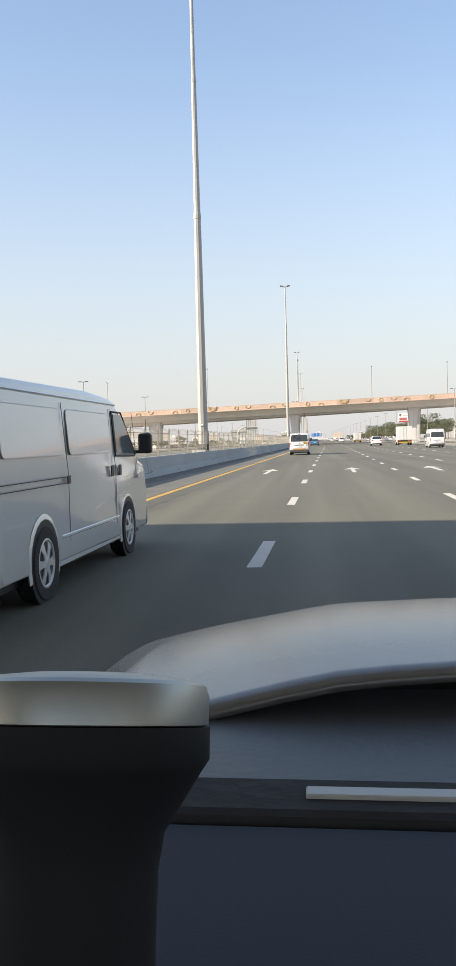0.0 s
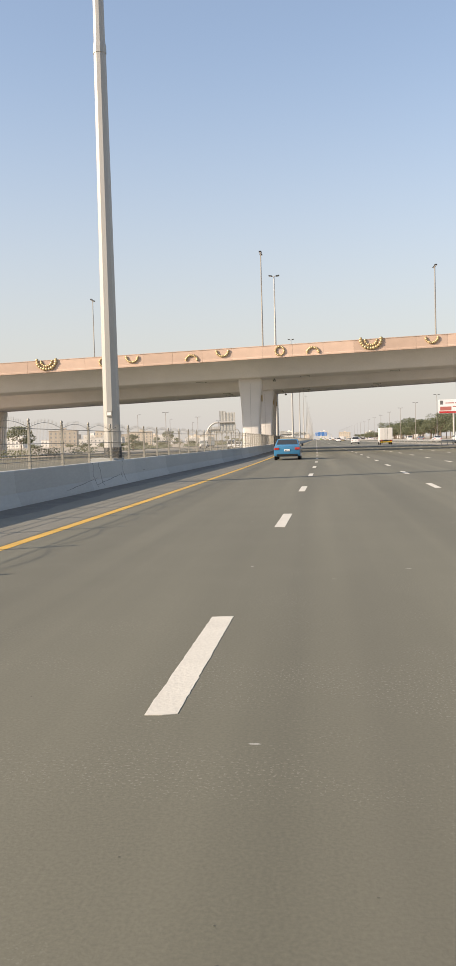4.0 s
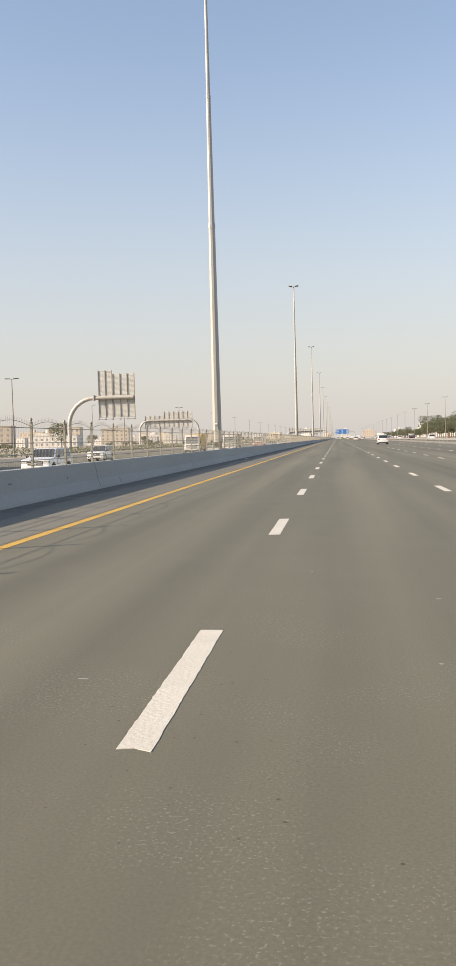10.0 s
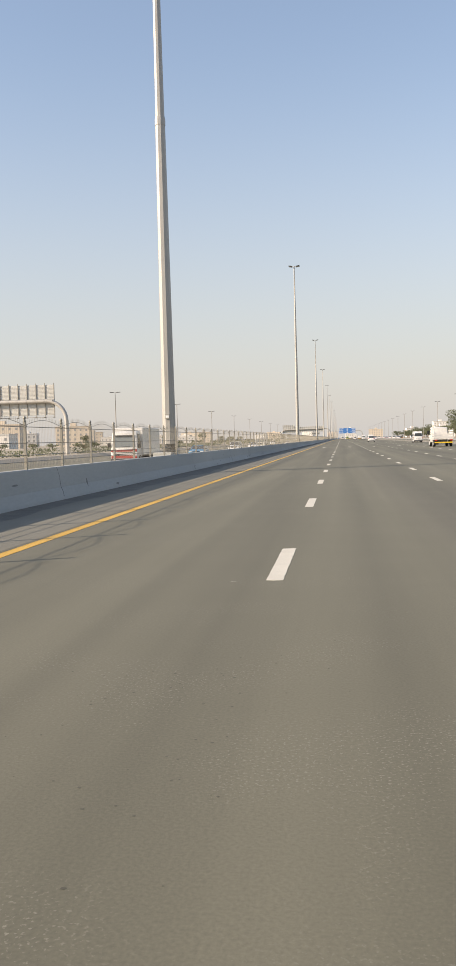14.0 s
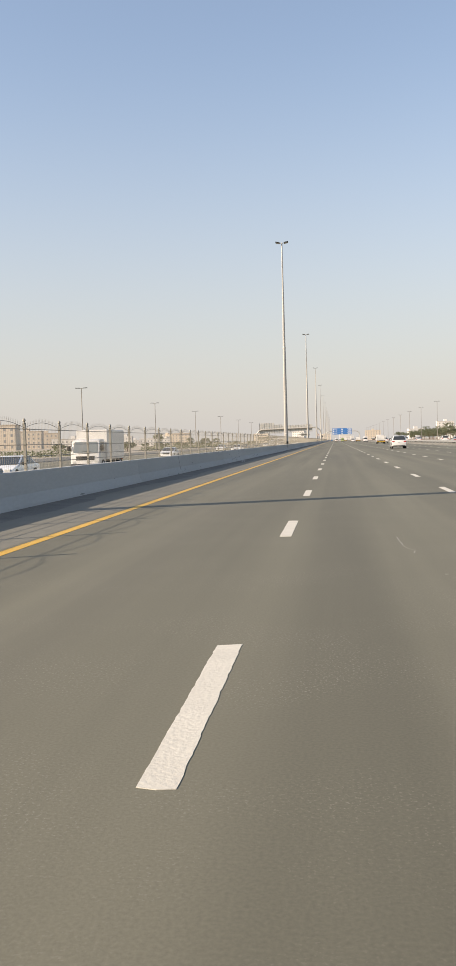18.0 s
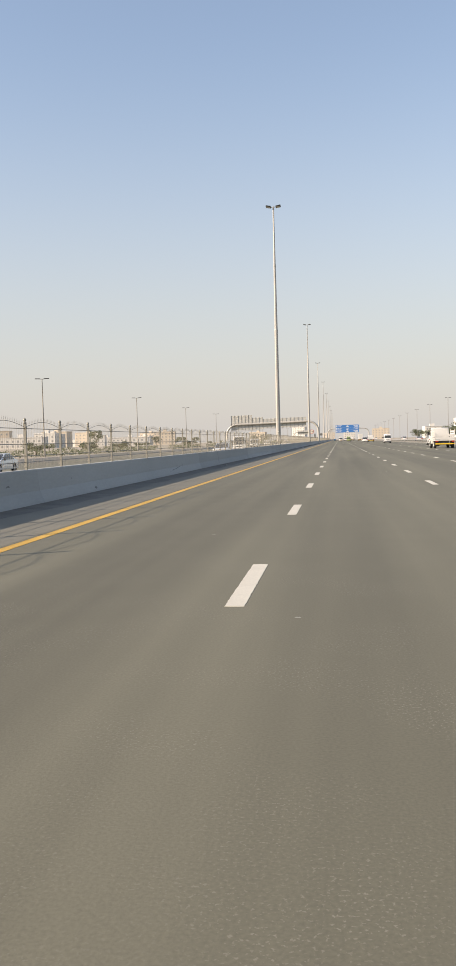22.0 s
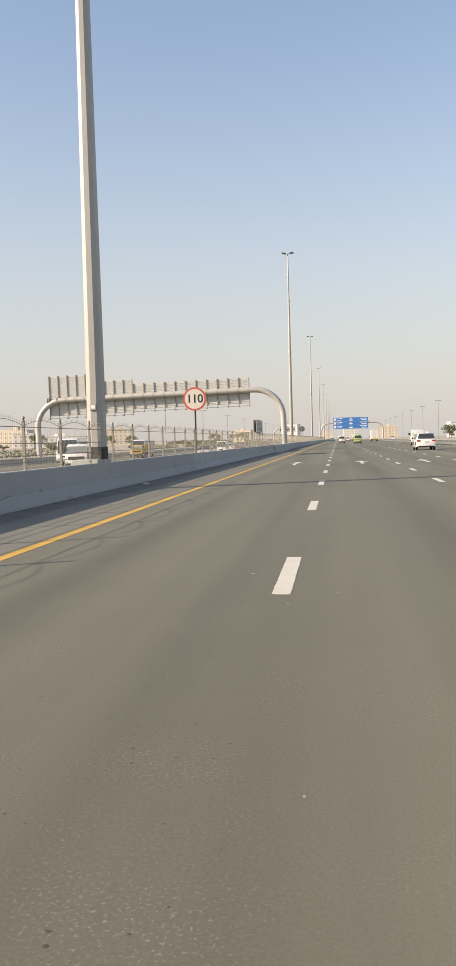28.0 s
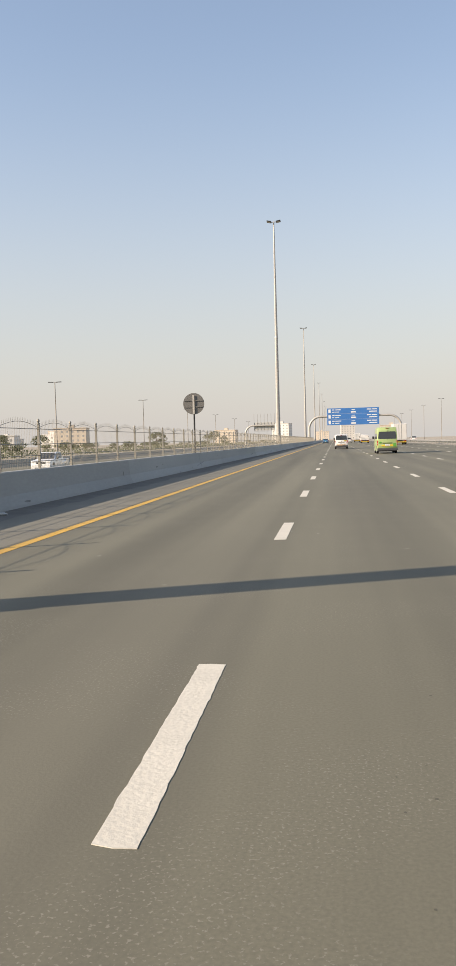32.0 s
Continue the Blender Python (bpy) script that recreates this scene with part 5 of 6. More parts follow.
def car(paint, label, L=4.6, w=1.82, H=1.46, style="sedan", plain=False):
    c = thing("car" if style != "pickup" else "pickup_truck", label, "car" if style != "pickup" else "pickup")
    y0, y1 = -L / 2, L / 2
    belt = H * 0.62
    if style == "sedan":
        prof = [(y0 + 0.05, 0.30), (y0, 0.55), (y0 + 0.03, belt + 0.02), (y0 + 0.55, belt + 0.10), (y0 + 1.20, H - 0.03), (y0 + 1.7, H), (y0 + 2.3, H - 0.03), (y1 - 1.25, belt + 0.06), (y1 - 0.3, belt - 0.14), (y1, 0.62), (y1 - 0.02, 0.35), (y1 - 0.15, 0.22), (y0 + 0.2, 0.24)]
        rw, ws = (y0 + 0.60, y0 + 1.17), (y1 - 1.28, y0 + 2.36)
    elif style == "suv":
        prof = [(y0 + 0.05, 0.36), (y0, 0.60), (y0 + 0.04, belt), (y0 + 0.28, H - 0.10), (y0 + 0.5, H), (y0 + 2.4, H), (y0 + 2.75, H - 0.05), (y1 - 1.2, belt + 0.08), (y1 - 0.12, belt - 0.06), (y1, 0.75), (y1 - 0.02, 0.42), (y1 - 0.2, 0.28), (y0 + 0.25, 0.30)]
        rw, ws = (y0 + 0.05, y0 + 0.26), (y1 - 1.22, y0 + 2.78)
    else:
        prof = [(y0 + 0.03, 0.45), (y0, 0.65), (y0, belt), (y0 + 1.62, belt), (y0 + 1.75, H - 0.08), (y0 + 2.0, H), (y0 + 3.0, H), (y0 + 3.2, H - 0.05), (y1 - 1.35, belt + 0.06), (y1 - 0.12, belt - 0.08), (y1, 0.80), (y1 - 0.02, 0.48), (y1 - 0.2, 0.34), (y0 + 0.25, 0.36)]
        rw, ws = (y0 + 1.66, y0 + 1.74), (y1 - 1.37, y0 + 3.22)
    tuck = 0.20
    part("body", shell(prof, w, tuck, belt), M[paint], c, smooth=True)
    sx = lambda z: side_x(w, tuck, belt, H, z) - 0.006
    za, zb = belt + 0.08, H - 0.07
    part("rear_window", pane(((-sx(za) + 0.12, rw[0] - 0.02, za + 0.02), (sx(za) - 0.12, rw[0] - 0.02, za + 0.02), (sx(zb) - 0.1, rw[1] - 0.02, zb), (-sx(zb) + 0.1, rw[1] - 0.02, zb)), 0.03, 0.08), M["glass"], c, "dark rear window")
    part("windscreen", pane(((-sx(za) + 0.1, ws[0] + 0.03, za), (sx(za) - 0.1, ws[0] + 0.03, za), (sx(zb) - 0.1, ws[1] + 0.06, zb), (-sx(zb) + 0.1, ws[1] + 0.06, zb)), 0.03, 0.08), M["glass"], c, "windscreen")
    a, b = rw[1] + 0.05, ws[1] - 0.02
    mid = (a + b) / 2 + 0.1
    for s in (-1, 1):
        lo0 = rw[0] + 0.15 if style == "sedan" else a
        part("side_window", pane(((s * sx(za), lo0 + 0.1, za), (s * sx(za), mid - 0.04, za), (s * sx(zb), mid - 0.04, zb), (s * sx(zb), a + 0.05, zb)), 0.02, 0.06), M["glass"], c)
        part("side_window", pane(((s * sx(za), mid + 0.04, za), (s * sx(za), ws[0] - 0.12, za), (s * sx(zb), b, zb), (s * sx(zb), mid + 0.04, zb)), 0.02, 0.06), M["glass"], c)
        part("tail_lamp", bevelled(min(s * w * 0.30, s * w * 0.485), max(s * w * 0.30, s * w * 0.485), y0 - 0.02, y0 + 0.12, belt - 0.20, belt - 0.04, 0.02, 1), M["tail"], c, "red tail lamp")
        part("headlamp", bevelled(min(s * w * 0.28, s * w * 0.47), max(s * w * 0.28, s * w * 0.47), y1 - 0.22, y1 - 0.005, belt - 0.30, belt - 0.16, 0.02, 1), M["lens"], c, "clear headlamp")
        mirror(c, s * (w / 2 - 0.04), ws[0] - 0.25, belt + 0.12, s, 0.7)
        for yy in (y0 + 0.85, y1 - 0.85):
            r = 0.33 if style == "sedan" else 0.38
            wh, well = wheel(c, s * (w / 2 - 0.10), yy, r)
            wl = part("wheel_arch", well, None, c, "dark wheel arch")
            wl.location = (s * (w / 2 - 0.012), yy, r + 0.02)
    part("grille", bevelled(-w * 0.24, w * 0.24, y1 - 0.06, y1 + 0.010, belt - 0.36, belt - 0.18, 0.02, 1), M["black_trim"], c, "black grille")
    part("front_bumper", bevelled(-w * 0.47, w * 0.47, y1 - 0.20, y1 + 0.035, 0.30, belt - 0.42, 0.04, 2), M[paint], c, "painted front bumper")
    if plain:
        return c
    if style == "suv":
        part("upper_grille", bevelled(-w * 0.27, w * 0.27, y1 - 0.08, y1 + 0.014, belt - 0.46, belt - 0.14, 0.03, 1), M["black_trim"], c, "broad black grille")
        for k in range(2):
            part("grille_bar", bevelled(-w * 0.26, w * 0.26, y1, y1 + 0.026, belt - 0.40 + 0.12 * k, belt - 0.355 + 0.12 * k, 0.01, 1), M["rim"], c, "bright grille bar")
        part("badge", disc_y(0.07, y1 + 0.01, y1 + 0.034, belt - 0.315), M["rim"], c, "plain round badge")
        for s in (-1, 1):
            part("lamp_surround", bevelled(min(s * w * 0.265, s * w * 0.492), max(s * w * 0.265, s * w * 0.492), y1 - 0.30, y1 - 0.008, belt - 0.36, belt - 0.12, 0.03, 1), M["vms_face"], c, "dark headlamp surround")
            part("fog_lamp", bevelled(min(s * w * 0.34, s * w * 0.44), max(s * w * 0.34, s * w * 0.44), y1 - 0.05, y1 + 0.042, 0.42, 0.50, 0.01, 1), M["black_trim"], c)
    part("grille_bar", bx(-w * 0.23, w * 0.23, y1 + 0.004, y1 + 0.016, belt - 0.285, belt - 0.255), M["rim"], c, "chrome grille bar")
    part("lower_grille", bevelled(-w * 0.30, w * 0.30, y1 - 0.05, y1 + 0.045, 0.32, 0.42, 0.015, 1), M["black_trim"], c)
    for s in (-1, 1):
        for yy in (mid, ws[0] - 0.35):
            part("door_seam", bx(min(s * (w / 2 - 0.01), s * (w / 2 + 0.003)), max(s * (w / 2 - 0.01), s * (w / 2 + 0.003)), yy - 0.004, yy + 0.004, 0.36, belt), M["panel_shadow"], c)
        for yy in (mid - 0.14, mid + 0.75):
            part("door_handle", bevelled(min(s * (w / 2 - 0.01), s * (w / 2 + 0.018)), max(s * (w / 2 - 0.01), s * (w / 2 + 0.018)), yy - 0.09, yy + 0.09, belt - 0.12, belt - 0.085, 0.008, 1), M[paint], c)
        part("side_sill", bevelled(min(s * (w / 2 - 0.06), s * (w / 2 + 0.004)), max(s * (w / 2 - 0.06), s * (w / 2 + 0.004)), y0 + 1.25, y1 - 1.25, 0.24, 0.33, 0.015, 1), M["plastic"], c)
    part("lower_trim", bevelled(-w * 0.40, w * 0.40, y0 - 0.015, y0 + 0.1, 0.28, 0.42, 0.02, 1), M["black_trim"], c)
    plate(c, y0 - 0.006, belt - 0.22, 0)
    return c


def truck(paint, label, L=7.0, w=2.35, H=3.1, body="box", load="dusty_white", cab_h=2.4):
    t = thing("truck", label, "truck")
    y0, y1 = -L / 2, L / 2
    cl = 1.75
    prof = [(y1 - cl, 0.55), (y1 - cl, cab_h - 0.1), (y1 - cl + 0.2, cab_h), (y1 - 0.6, cab_h), (y1 - 0.32, cab_h - 0.12), (y1 - 0.05, 1.35), (y1, 0.95), (y1, 0.45), (y1 - 0.1, 0.38)]
    part("cab", shell(prof, w * 0.93, 0.08, 1.3), M[paint], t, "painted cab", smooth=True)
    high = cab_h > 2.7
    lo, hi = (1.56, cab_h - 0.42) if high else (1.42, cab_h - 0.2)
    front = lambda z: y1 - 0.035 - 0.27 * (z - 1.35) / (cab_h - 1.47)
    part("windscreen", pane(((-0.95, front(lo), lo), (0.95, front(lo), lo), (0.87, front(hi), hi), (-0.87, front(hi), hi)), 0.03, 0.09), M["cab_glass"], t, "wide windscreen")
    part("wiper", pane(((-0.5, front(lo) + 0.02, lo + 0.02), (0.25, front(lo + 0.1) + 0.02, lo + 0.10), (0.25, front(lo + 0.13) + 0.02, lo + 0.13), (-0.5, front(lo) + 0.02, lo + 0.05)), 0.012), M["black_trim"], t)
    if high:
        part("sun_visor", bevelled(-0.9, 0.9, front(hi), front(hi) + 0.16, hi + 0.02, hi + 0.10, 0.02, 1), M["plastic"], t, "dark sun visor")
        for k in range(4):
            part("grille_slat", bevelled(-0.80, 0.80, y1 - 0.02, y1 + 0.022, 0.90 + 0.11 * k, 0.955 + 0.11 * k, 0.01, 1), M[paint], t)
    for s in (-1, 1):
        xx = s * w * 0.93 / 2
        part("door_window", pane(((xx * 0.995, y1 - 1.35, 1.45), (xx * 0.995, y1 - 0.28, 1.45), (xx * 0.945, y1 - 0.45, cab_h - 0.22), (xx * 0.945, y1 - 1.35, cab_h - 0.22)), 0.02, 0.08), M["glass"], t)
        mirror(t, xx, y1 - 0.1, 1.75, s, 1.4)
        part("headlamp", bevelled(min(s * 0.7, s * 1.0), max(s * 0.7, s * 1.0), y1 - 0.05, y1 + 0.015, 0.62, 0.80, 0.02, 1), M["lens"], t)
        part("tail_lamp", bx(min(s * 0.75, s * 1.05), max(s * 0.75, s * 1.05), y0 - 0.03, y0 + 0.02, 0.72, 0.86), M["tail"], t, "red tail lamp")
    part("grille", bevelled(*((-0.84, 0.84) if high else (-0.7, 0.7)), y1 - 0.05, y1 + 0.012, 0.85, 1.36 if high else 1.15, 0.01, 1), M["black_trim"], t)
    part("bumper", bevelled(-w * 0.46, w * 0.46, y1 - 0.15, y1 + 0.06, 0.36, 0.60, 0.03, 1), M["plastic"], t)
    part("chassis", bx(-0.45, 0.45, y0 + 0.1, y1 - 0.5, 0.55, 0.85), M["dark_metal"], t)
    part("under_run_bar", bx(-w * 0.46, w * 0.46, y0, y0 + 0.1, 0.45, 0.58), M["yellow_label"], t, "yellow reflective bar")
    part("mudguard", bx(-w * 0.45, -w * 0.25, y0 + 0.35, y0 + 0.38, 0.25, 0.8), M["black_trim"], t)
    part("mudguard", bx(w * 0.25, w * 0.45, y0 + 0.35, y0 + 0.38, 0.25, 0.8), M["black_trim"], t)
    yb = y1 - cl - 0.12
    if body == "box":
        part("cargo_box", bevelled(-w / 2, w / 2, y0, yb, 0.86, H, 0.04, 1), M[load], t, "plain white cargo box")
        for s in (-1, 1):
            part("rear_door", bevelled(min(s * 0.02, s * w * 0.48), max(s * 0.02, s * w * 0.48), y0 - 0.03, y0 + 0.005, 0.95, H - 0.08, 0.01, 1), M[load], t, "rear cargo door")
            part("door_bar", bx(s * 0.25 - 0.02, s * 0.25 + 0.02, y0 - 0.06, y0 - 0.031, 0.95, H - 0.1), M["steel"], t)
    elif body == "stake":
        part("flatbed", bevelled(-w / 2, w / 2, y0, yb, 0.86, 1.02, 0.02, 1), M[load], t)
        for s in (-1, 1):
            for k in range(4):
                part("side_board", bx(min(s * (w / 2 - 0.05), s * w / 2), max(s * (w / 2 - 0.05), s * w / 2), y0, yb, 1.05 + 0.26 * k, 1.24 + 0.26 * k), M[load], t)
        for k in range(6):
            x = -w / 2 + 0.05 + k * (w - 0.1) / 5
            part("stake", bx(x - 0.03, x + 0.03, y0 - 0.01, y0 + 0.04, 1.0, 2.2), M[load], t)
        for k in range(2):
            part("tail_board", bx(-w / 2, w / 2, y0 - 0.03, y0 - 0.011, 1.05 + 0.3 * k, 1.28 + 0.3 * k), M[load], t)
    elif body == "tipper":
        bm = bmesh.new()
        for v in box(bm, -w / 2, w / 2, y0, yb, 0.95, H):
            if v.co.z < 1.5:
                v.co.x *= 0.8
        part("tipper_body", bm, M[load], t, "steel tipper body")
        for k in range(6):
            y = y0 + 0.1 + k * (yb - y0 - 0.2) / 5
            for s in (-1, 1):
                part("rib", pane(((s * w * 0.402, y - 0.05, 1.0), (s * w * 0.402, y + 0.05, 1.0), (s * (w / 2 + 0.02), y + 0.05, H), (s * (w / 2 + 0.02), y - 0.05, H)), 0.05), M[load], t)
    for s in (-1, 1):
        for yy in ((y1 - 0.75, y0 + 1.3) if L < 8 else (y1 - 0.9, y0 + 1.2, y0 + 2.4)):
            wheel(t, s * (w / 2 - 0.16), yy, 0.44, 0.28, "rim")
    return t


def coach(label, L=8.5, w=2.3, H=2.9):
    b = thing("bus", label, "bus")
    y0, y1 = -L / 2, L / 2
    prof = [(y0, 0.45), (y0, H - 0.25), (y0 + 0.15, H - 0.05), (y0 + 0.5, H), (y1 - 0.6, H), (y1 - 0.25, H - 0.12), (y1 - 0.02, 1.3), (y1, 0.6), (y1 - 0.1, 0.4)]
    part("body", shell(prof, w, 0.06, 1.3), M["white_car"], b, smooth=True)
    part("windscreen", pane(((-1.0, y1 + 0.0, 1.35), (1.0, y1 + 0.0, 1.35), (0.98, y1 - 0.2, H - 0.22), (-0.98, y1 - 0.2, H - 0.22)), 0.03, 0.12), M["glass"], b, "large dark windscreen")
    for s in (-1, 1):
        n = 6
        for k in range(n):
            a = y0 + 0.35 + k * (L - 1.2) / n
            c = a + (L - 1.2) / n - 0.08
            part("side_window", pane(((s * w * 0.497, a, 1.45), (s * w * 0.497, c, 1.45), (s * w * 0.478, c, H - 0.4), (s * w * 0.478, a, H - 0.4)), 0.03, 0.07), M["glass"], b, "dark side window")
        mirror(b, s * w * 0.48, y1 - 0.1, 1.9, s, 1.3)
        part("headlamp", bevelled(min(s * 0.6, s * 1.0), max(s * 0.6, s * 1.0), y1 - 0.05, y1 + 0.02, 0.68, 0.88, 0.02, 1), M["lens"], b)
        for yy in (y0 + 1.7, y1 - 1.3):
            wh, well = wheel(b, s * (w / 2 - 0.13), yy, 0.42, 0.24)
    part("bumper", bevelled(-w * 0.48, w * 0.48, y1 - 0.1, y1 + 0.05, 0.4, 0.62, 0.04, 1), M["plastic"], b)
    part("grille", bevelled(-0.5, 0.5, y1 - 0.03, y1 + 0.014, 0.92, 1.06, 0.01, 1), M["black_trim"], b)
    return b


def put(ob, x, y, rz=0, z=0.0):
    ob.matrix_basis = pose(x, y, z, 0, 0, rz)
    return ob


# our side of the road
van = put(panel_van("white_car", "white panel van with blank sides in the lane beside the barrier", badges=True), -2.58, 8.92)
v2 = copy_thing(van, pose(1.73, 1165.5, 0))
tagged(v2, "white panel van with yellow label far along the road")
put(panel_van("green_car", "lime green minibus with dark windows", True, 0.32, green=True), 5.35, 1122.9)
mini = put(panel_van("white_car", "white high-roofed minibus in a far lane", True, 0.32), 13.9, 109.0)
blue = put(car("blue_car", "bright blue saloon car near the barrier"), -2.05, 1324)
v3 = copy_thing(van, pose(-1.90, 80.7, 0))
tagged(v3, "white panel van with amber chevron strip and yellow label")
bt = put(truck("dusty_white", "white box truck with rear doors and yellow bar", 6.4, 2.4, 3.2), 13.2, 299)
suv = put(car("white_car", "white sport utility car in a middle lane", 4.6, 1.9, 1.7, "suv"), 9.1, 336)
flat = put(truck("dusty_white", "white flatbed truck with slatted stake sides", 6.2, 2.3, 2.3, "stake"), 12.9, 1047)
put(truck("dusty_white", "tall white box truck far ahead", 8.5, 2.45, 3.9), 12.9, 1210)
put(truck("dusty_white", "white truck with slatted tailboards far ahead", 6.2, 2.3, 2.3, "stake"), 9.1, 1284)
put(car("grey_car", "silver saloon car far ahead"), 5.4, 1420)

copy_thing(bt, pose(13.7, 151.5, 0))
blue3 = copy_thing(blue, pose(-2.05, 192.5, 0))
tagged(blue3, "bright blue saloon car in the lane beside the barrier")
for thing_, x, y in ((suv, 9.1, 486), (flat, 12.9, 566), (mini, 16.4, 640), (suv, 9.1, 704), (flat, 12.9, 821), (suv, 16.3, 862), (mini, 12.8, 935), (suv, 9.2, 1002), (bt, 9.1, 1365), (suv, 5.4, 1330), (bt, 1.9, 1500), (mini, 12.8, 1440)):
    copy_thing(thing_, pose(x, y, 0))
copy_thing(suv, pose(9.2, 156.3, 0))

# opposite carriageway, facing us
OX = -17.5
mpv = put(car("white_car", "white people carrier on the opposite carriageway", 4.7, 1.85, 1.7, "suv"), OX, 322, 180, -0.02)
for x, y in ((OX, 381), (OX, 604), (-25.0, 420)):
    copy_thing(mpv, pose(x, y, -0.02, 0, 0, 180))
lorry = put(truck("dusty_white", "white lorry with steel tipper body on the opposite carriageway", 9.0, 2.5, 3.0, "tipper", "rib", 2.85), OX, 478, 180, -0.02)
copy_thing(lorry, pose(-21.3, 492, -0.02, 0, 0, 180))
rl = put(truck("dusty_white", "white lorry with red lower cab on the opposite carriageway", 8.5, 2.5, 3.2, "box", "dusty_white", 2.9), OX, 532, 180, -0.02)
part("lower_panel", bevelled(-1.12, 1.12, 4.18, 4.275, 0.62, 0.84, 0.02, 1), M["red_car"], rl, "red lower cab panel")
part("lower_panel", bevelled(-1.12, 1.12, 4.16, 4.272, 1.16, 1.36, 0.02, 1), M["red_car"], rl, "red band under the windscreen")
blue2 = copy_thing(blue, pose(OX + 1.0, 560, -0.02, 0, 0, 180))
tagged(blue2, "blue saloon car on the opposite carriageway")
put(truck("dusty_white", "white lorry carrying a yellow load on the opposite carriageway", 8.5, 2.5, 3.0, "tipper", "yellow_truck", 2.9), -21.3, 462, 180, -0.02)
sed = put(car("white_car", "white saloon car on the opposite carriageway", plain=True), OX, 634, 180, -0.02)
for x, y in ((OX, 747), (-25, 905), (-21.3, 700), (-25.0, 780)):
    copy_thing(sed, pose(x, y, -0.02, 0, 0, 180))
put(truck("dusty_white", "white box truck on the opposite carriageway", 7.0, 2.4, 3.1), OX, 652, 180, -0.02)
put(car("white_car", "large white sport utility car on the opposite carriageway", 5.2, 1.95, 1.78, "suv"), -13.6, 824.3, 180, -0.02)
bus = put(coach("white bus with dark windows on the opposite carriageway"), OX, 879, 180, -0.02)
lt = put(truck("dusty_white", "small white flatbed truck on the opposite carriageway", 6.0, 2.1, 2.2, "stake", "plastic", 2.2), -21.3, 889, 180, -0.02)
copy_thing(lt, pose(-21.3, 986, -0.02, 0, 0, 180))
put(truck("yellow_truck", "yellow truck on the far side of the opposite carriageway", 6.0, 2.1, 2.0, "tipper", "yellow_truck", 2.0), -31, 1048, 180, -0.02)
put(car("white_car", "white pickup truck on the opposite carriageway", 5.2, 1.85, 1.75, "pickup"), OX, 1030, 180, -0.02)
put(car("red_car", "dull red saloon car on the opposite carriageway"), OX, 1070, 180, -0.02)
put(car("white_car", "white pickup truck near the far kerb", 5.2, 1.85, 1.75, "pickup"), -25, 1120, 180, -0.02)
hv = copy_thing(mini, pose(-21.3, 345, -0.02, 0, 0, 180))
tagged(hv, "white high-roofed minibus on the opposite carriageway")
for x, y in ((-26.9, 1002.0), (-33.0, 1059.0)):
    copy_thing(bus, pose(x, y, -0.02, 0, 0, 180))
tagged(copy_thing(mini, pose(-21.3, 1075, -0.02, 0, 0, 180)), "white high-roofed minibus on the opposite carriageway")

put(truck("dusty_white", "long white trailer lorry on the far lane of the opposite carriageway", 18.5, 2.4, 3.5), -33.4, 391, 180, -0.02)
# the traffic of the opposite carriageway stands on its lower surface
for ob in scene.objects:
    if ob.parent is None and ob.name.split(".")[0] in ("car", "truck", "bus", "minibus", "pickup_truck") and ob.location.x < -11.5:
        ob.location.z += dip(ob.location.y)

# service road
SR = 29.3
high = put(car("white_car", "white sport utility car standing on the service road", 4.6, 1.9, 1.7, "suv", True), SR - 2, 300, 0, -0.02)
low = put(car("grey_car", "silver saloon car standing on the service road", plain=True), SR + 1.5, 390, 0, -0.02)
for k, y in enumerate((330, 420, 455, 520, 575, 610, 640, 668, 700, 740, 780, 830, 868, 905, 940, 960, 1010, 1042, 1075, 1130, 1190, 1250, 1340)):
    q = (0, 1, 0, 2, 1, 0, 3)[k % 7]
    tagged(copy_thing((sed, high, low, lt)[q], pose(SR - 2 + (k % 2) * 3.5, y, -0.02, 0, 0, 0)), ("white saloon car standing on the service road", "white sport utility car standing on the service road", "silver saloon car standing on the service road", "small white truck standing on the service road")[q])

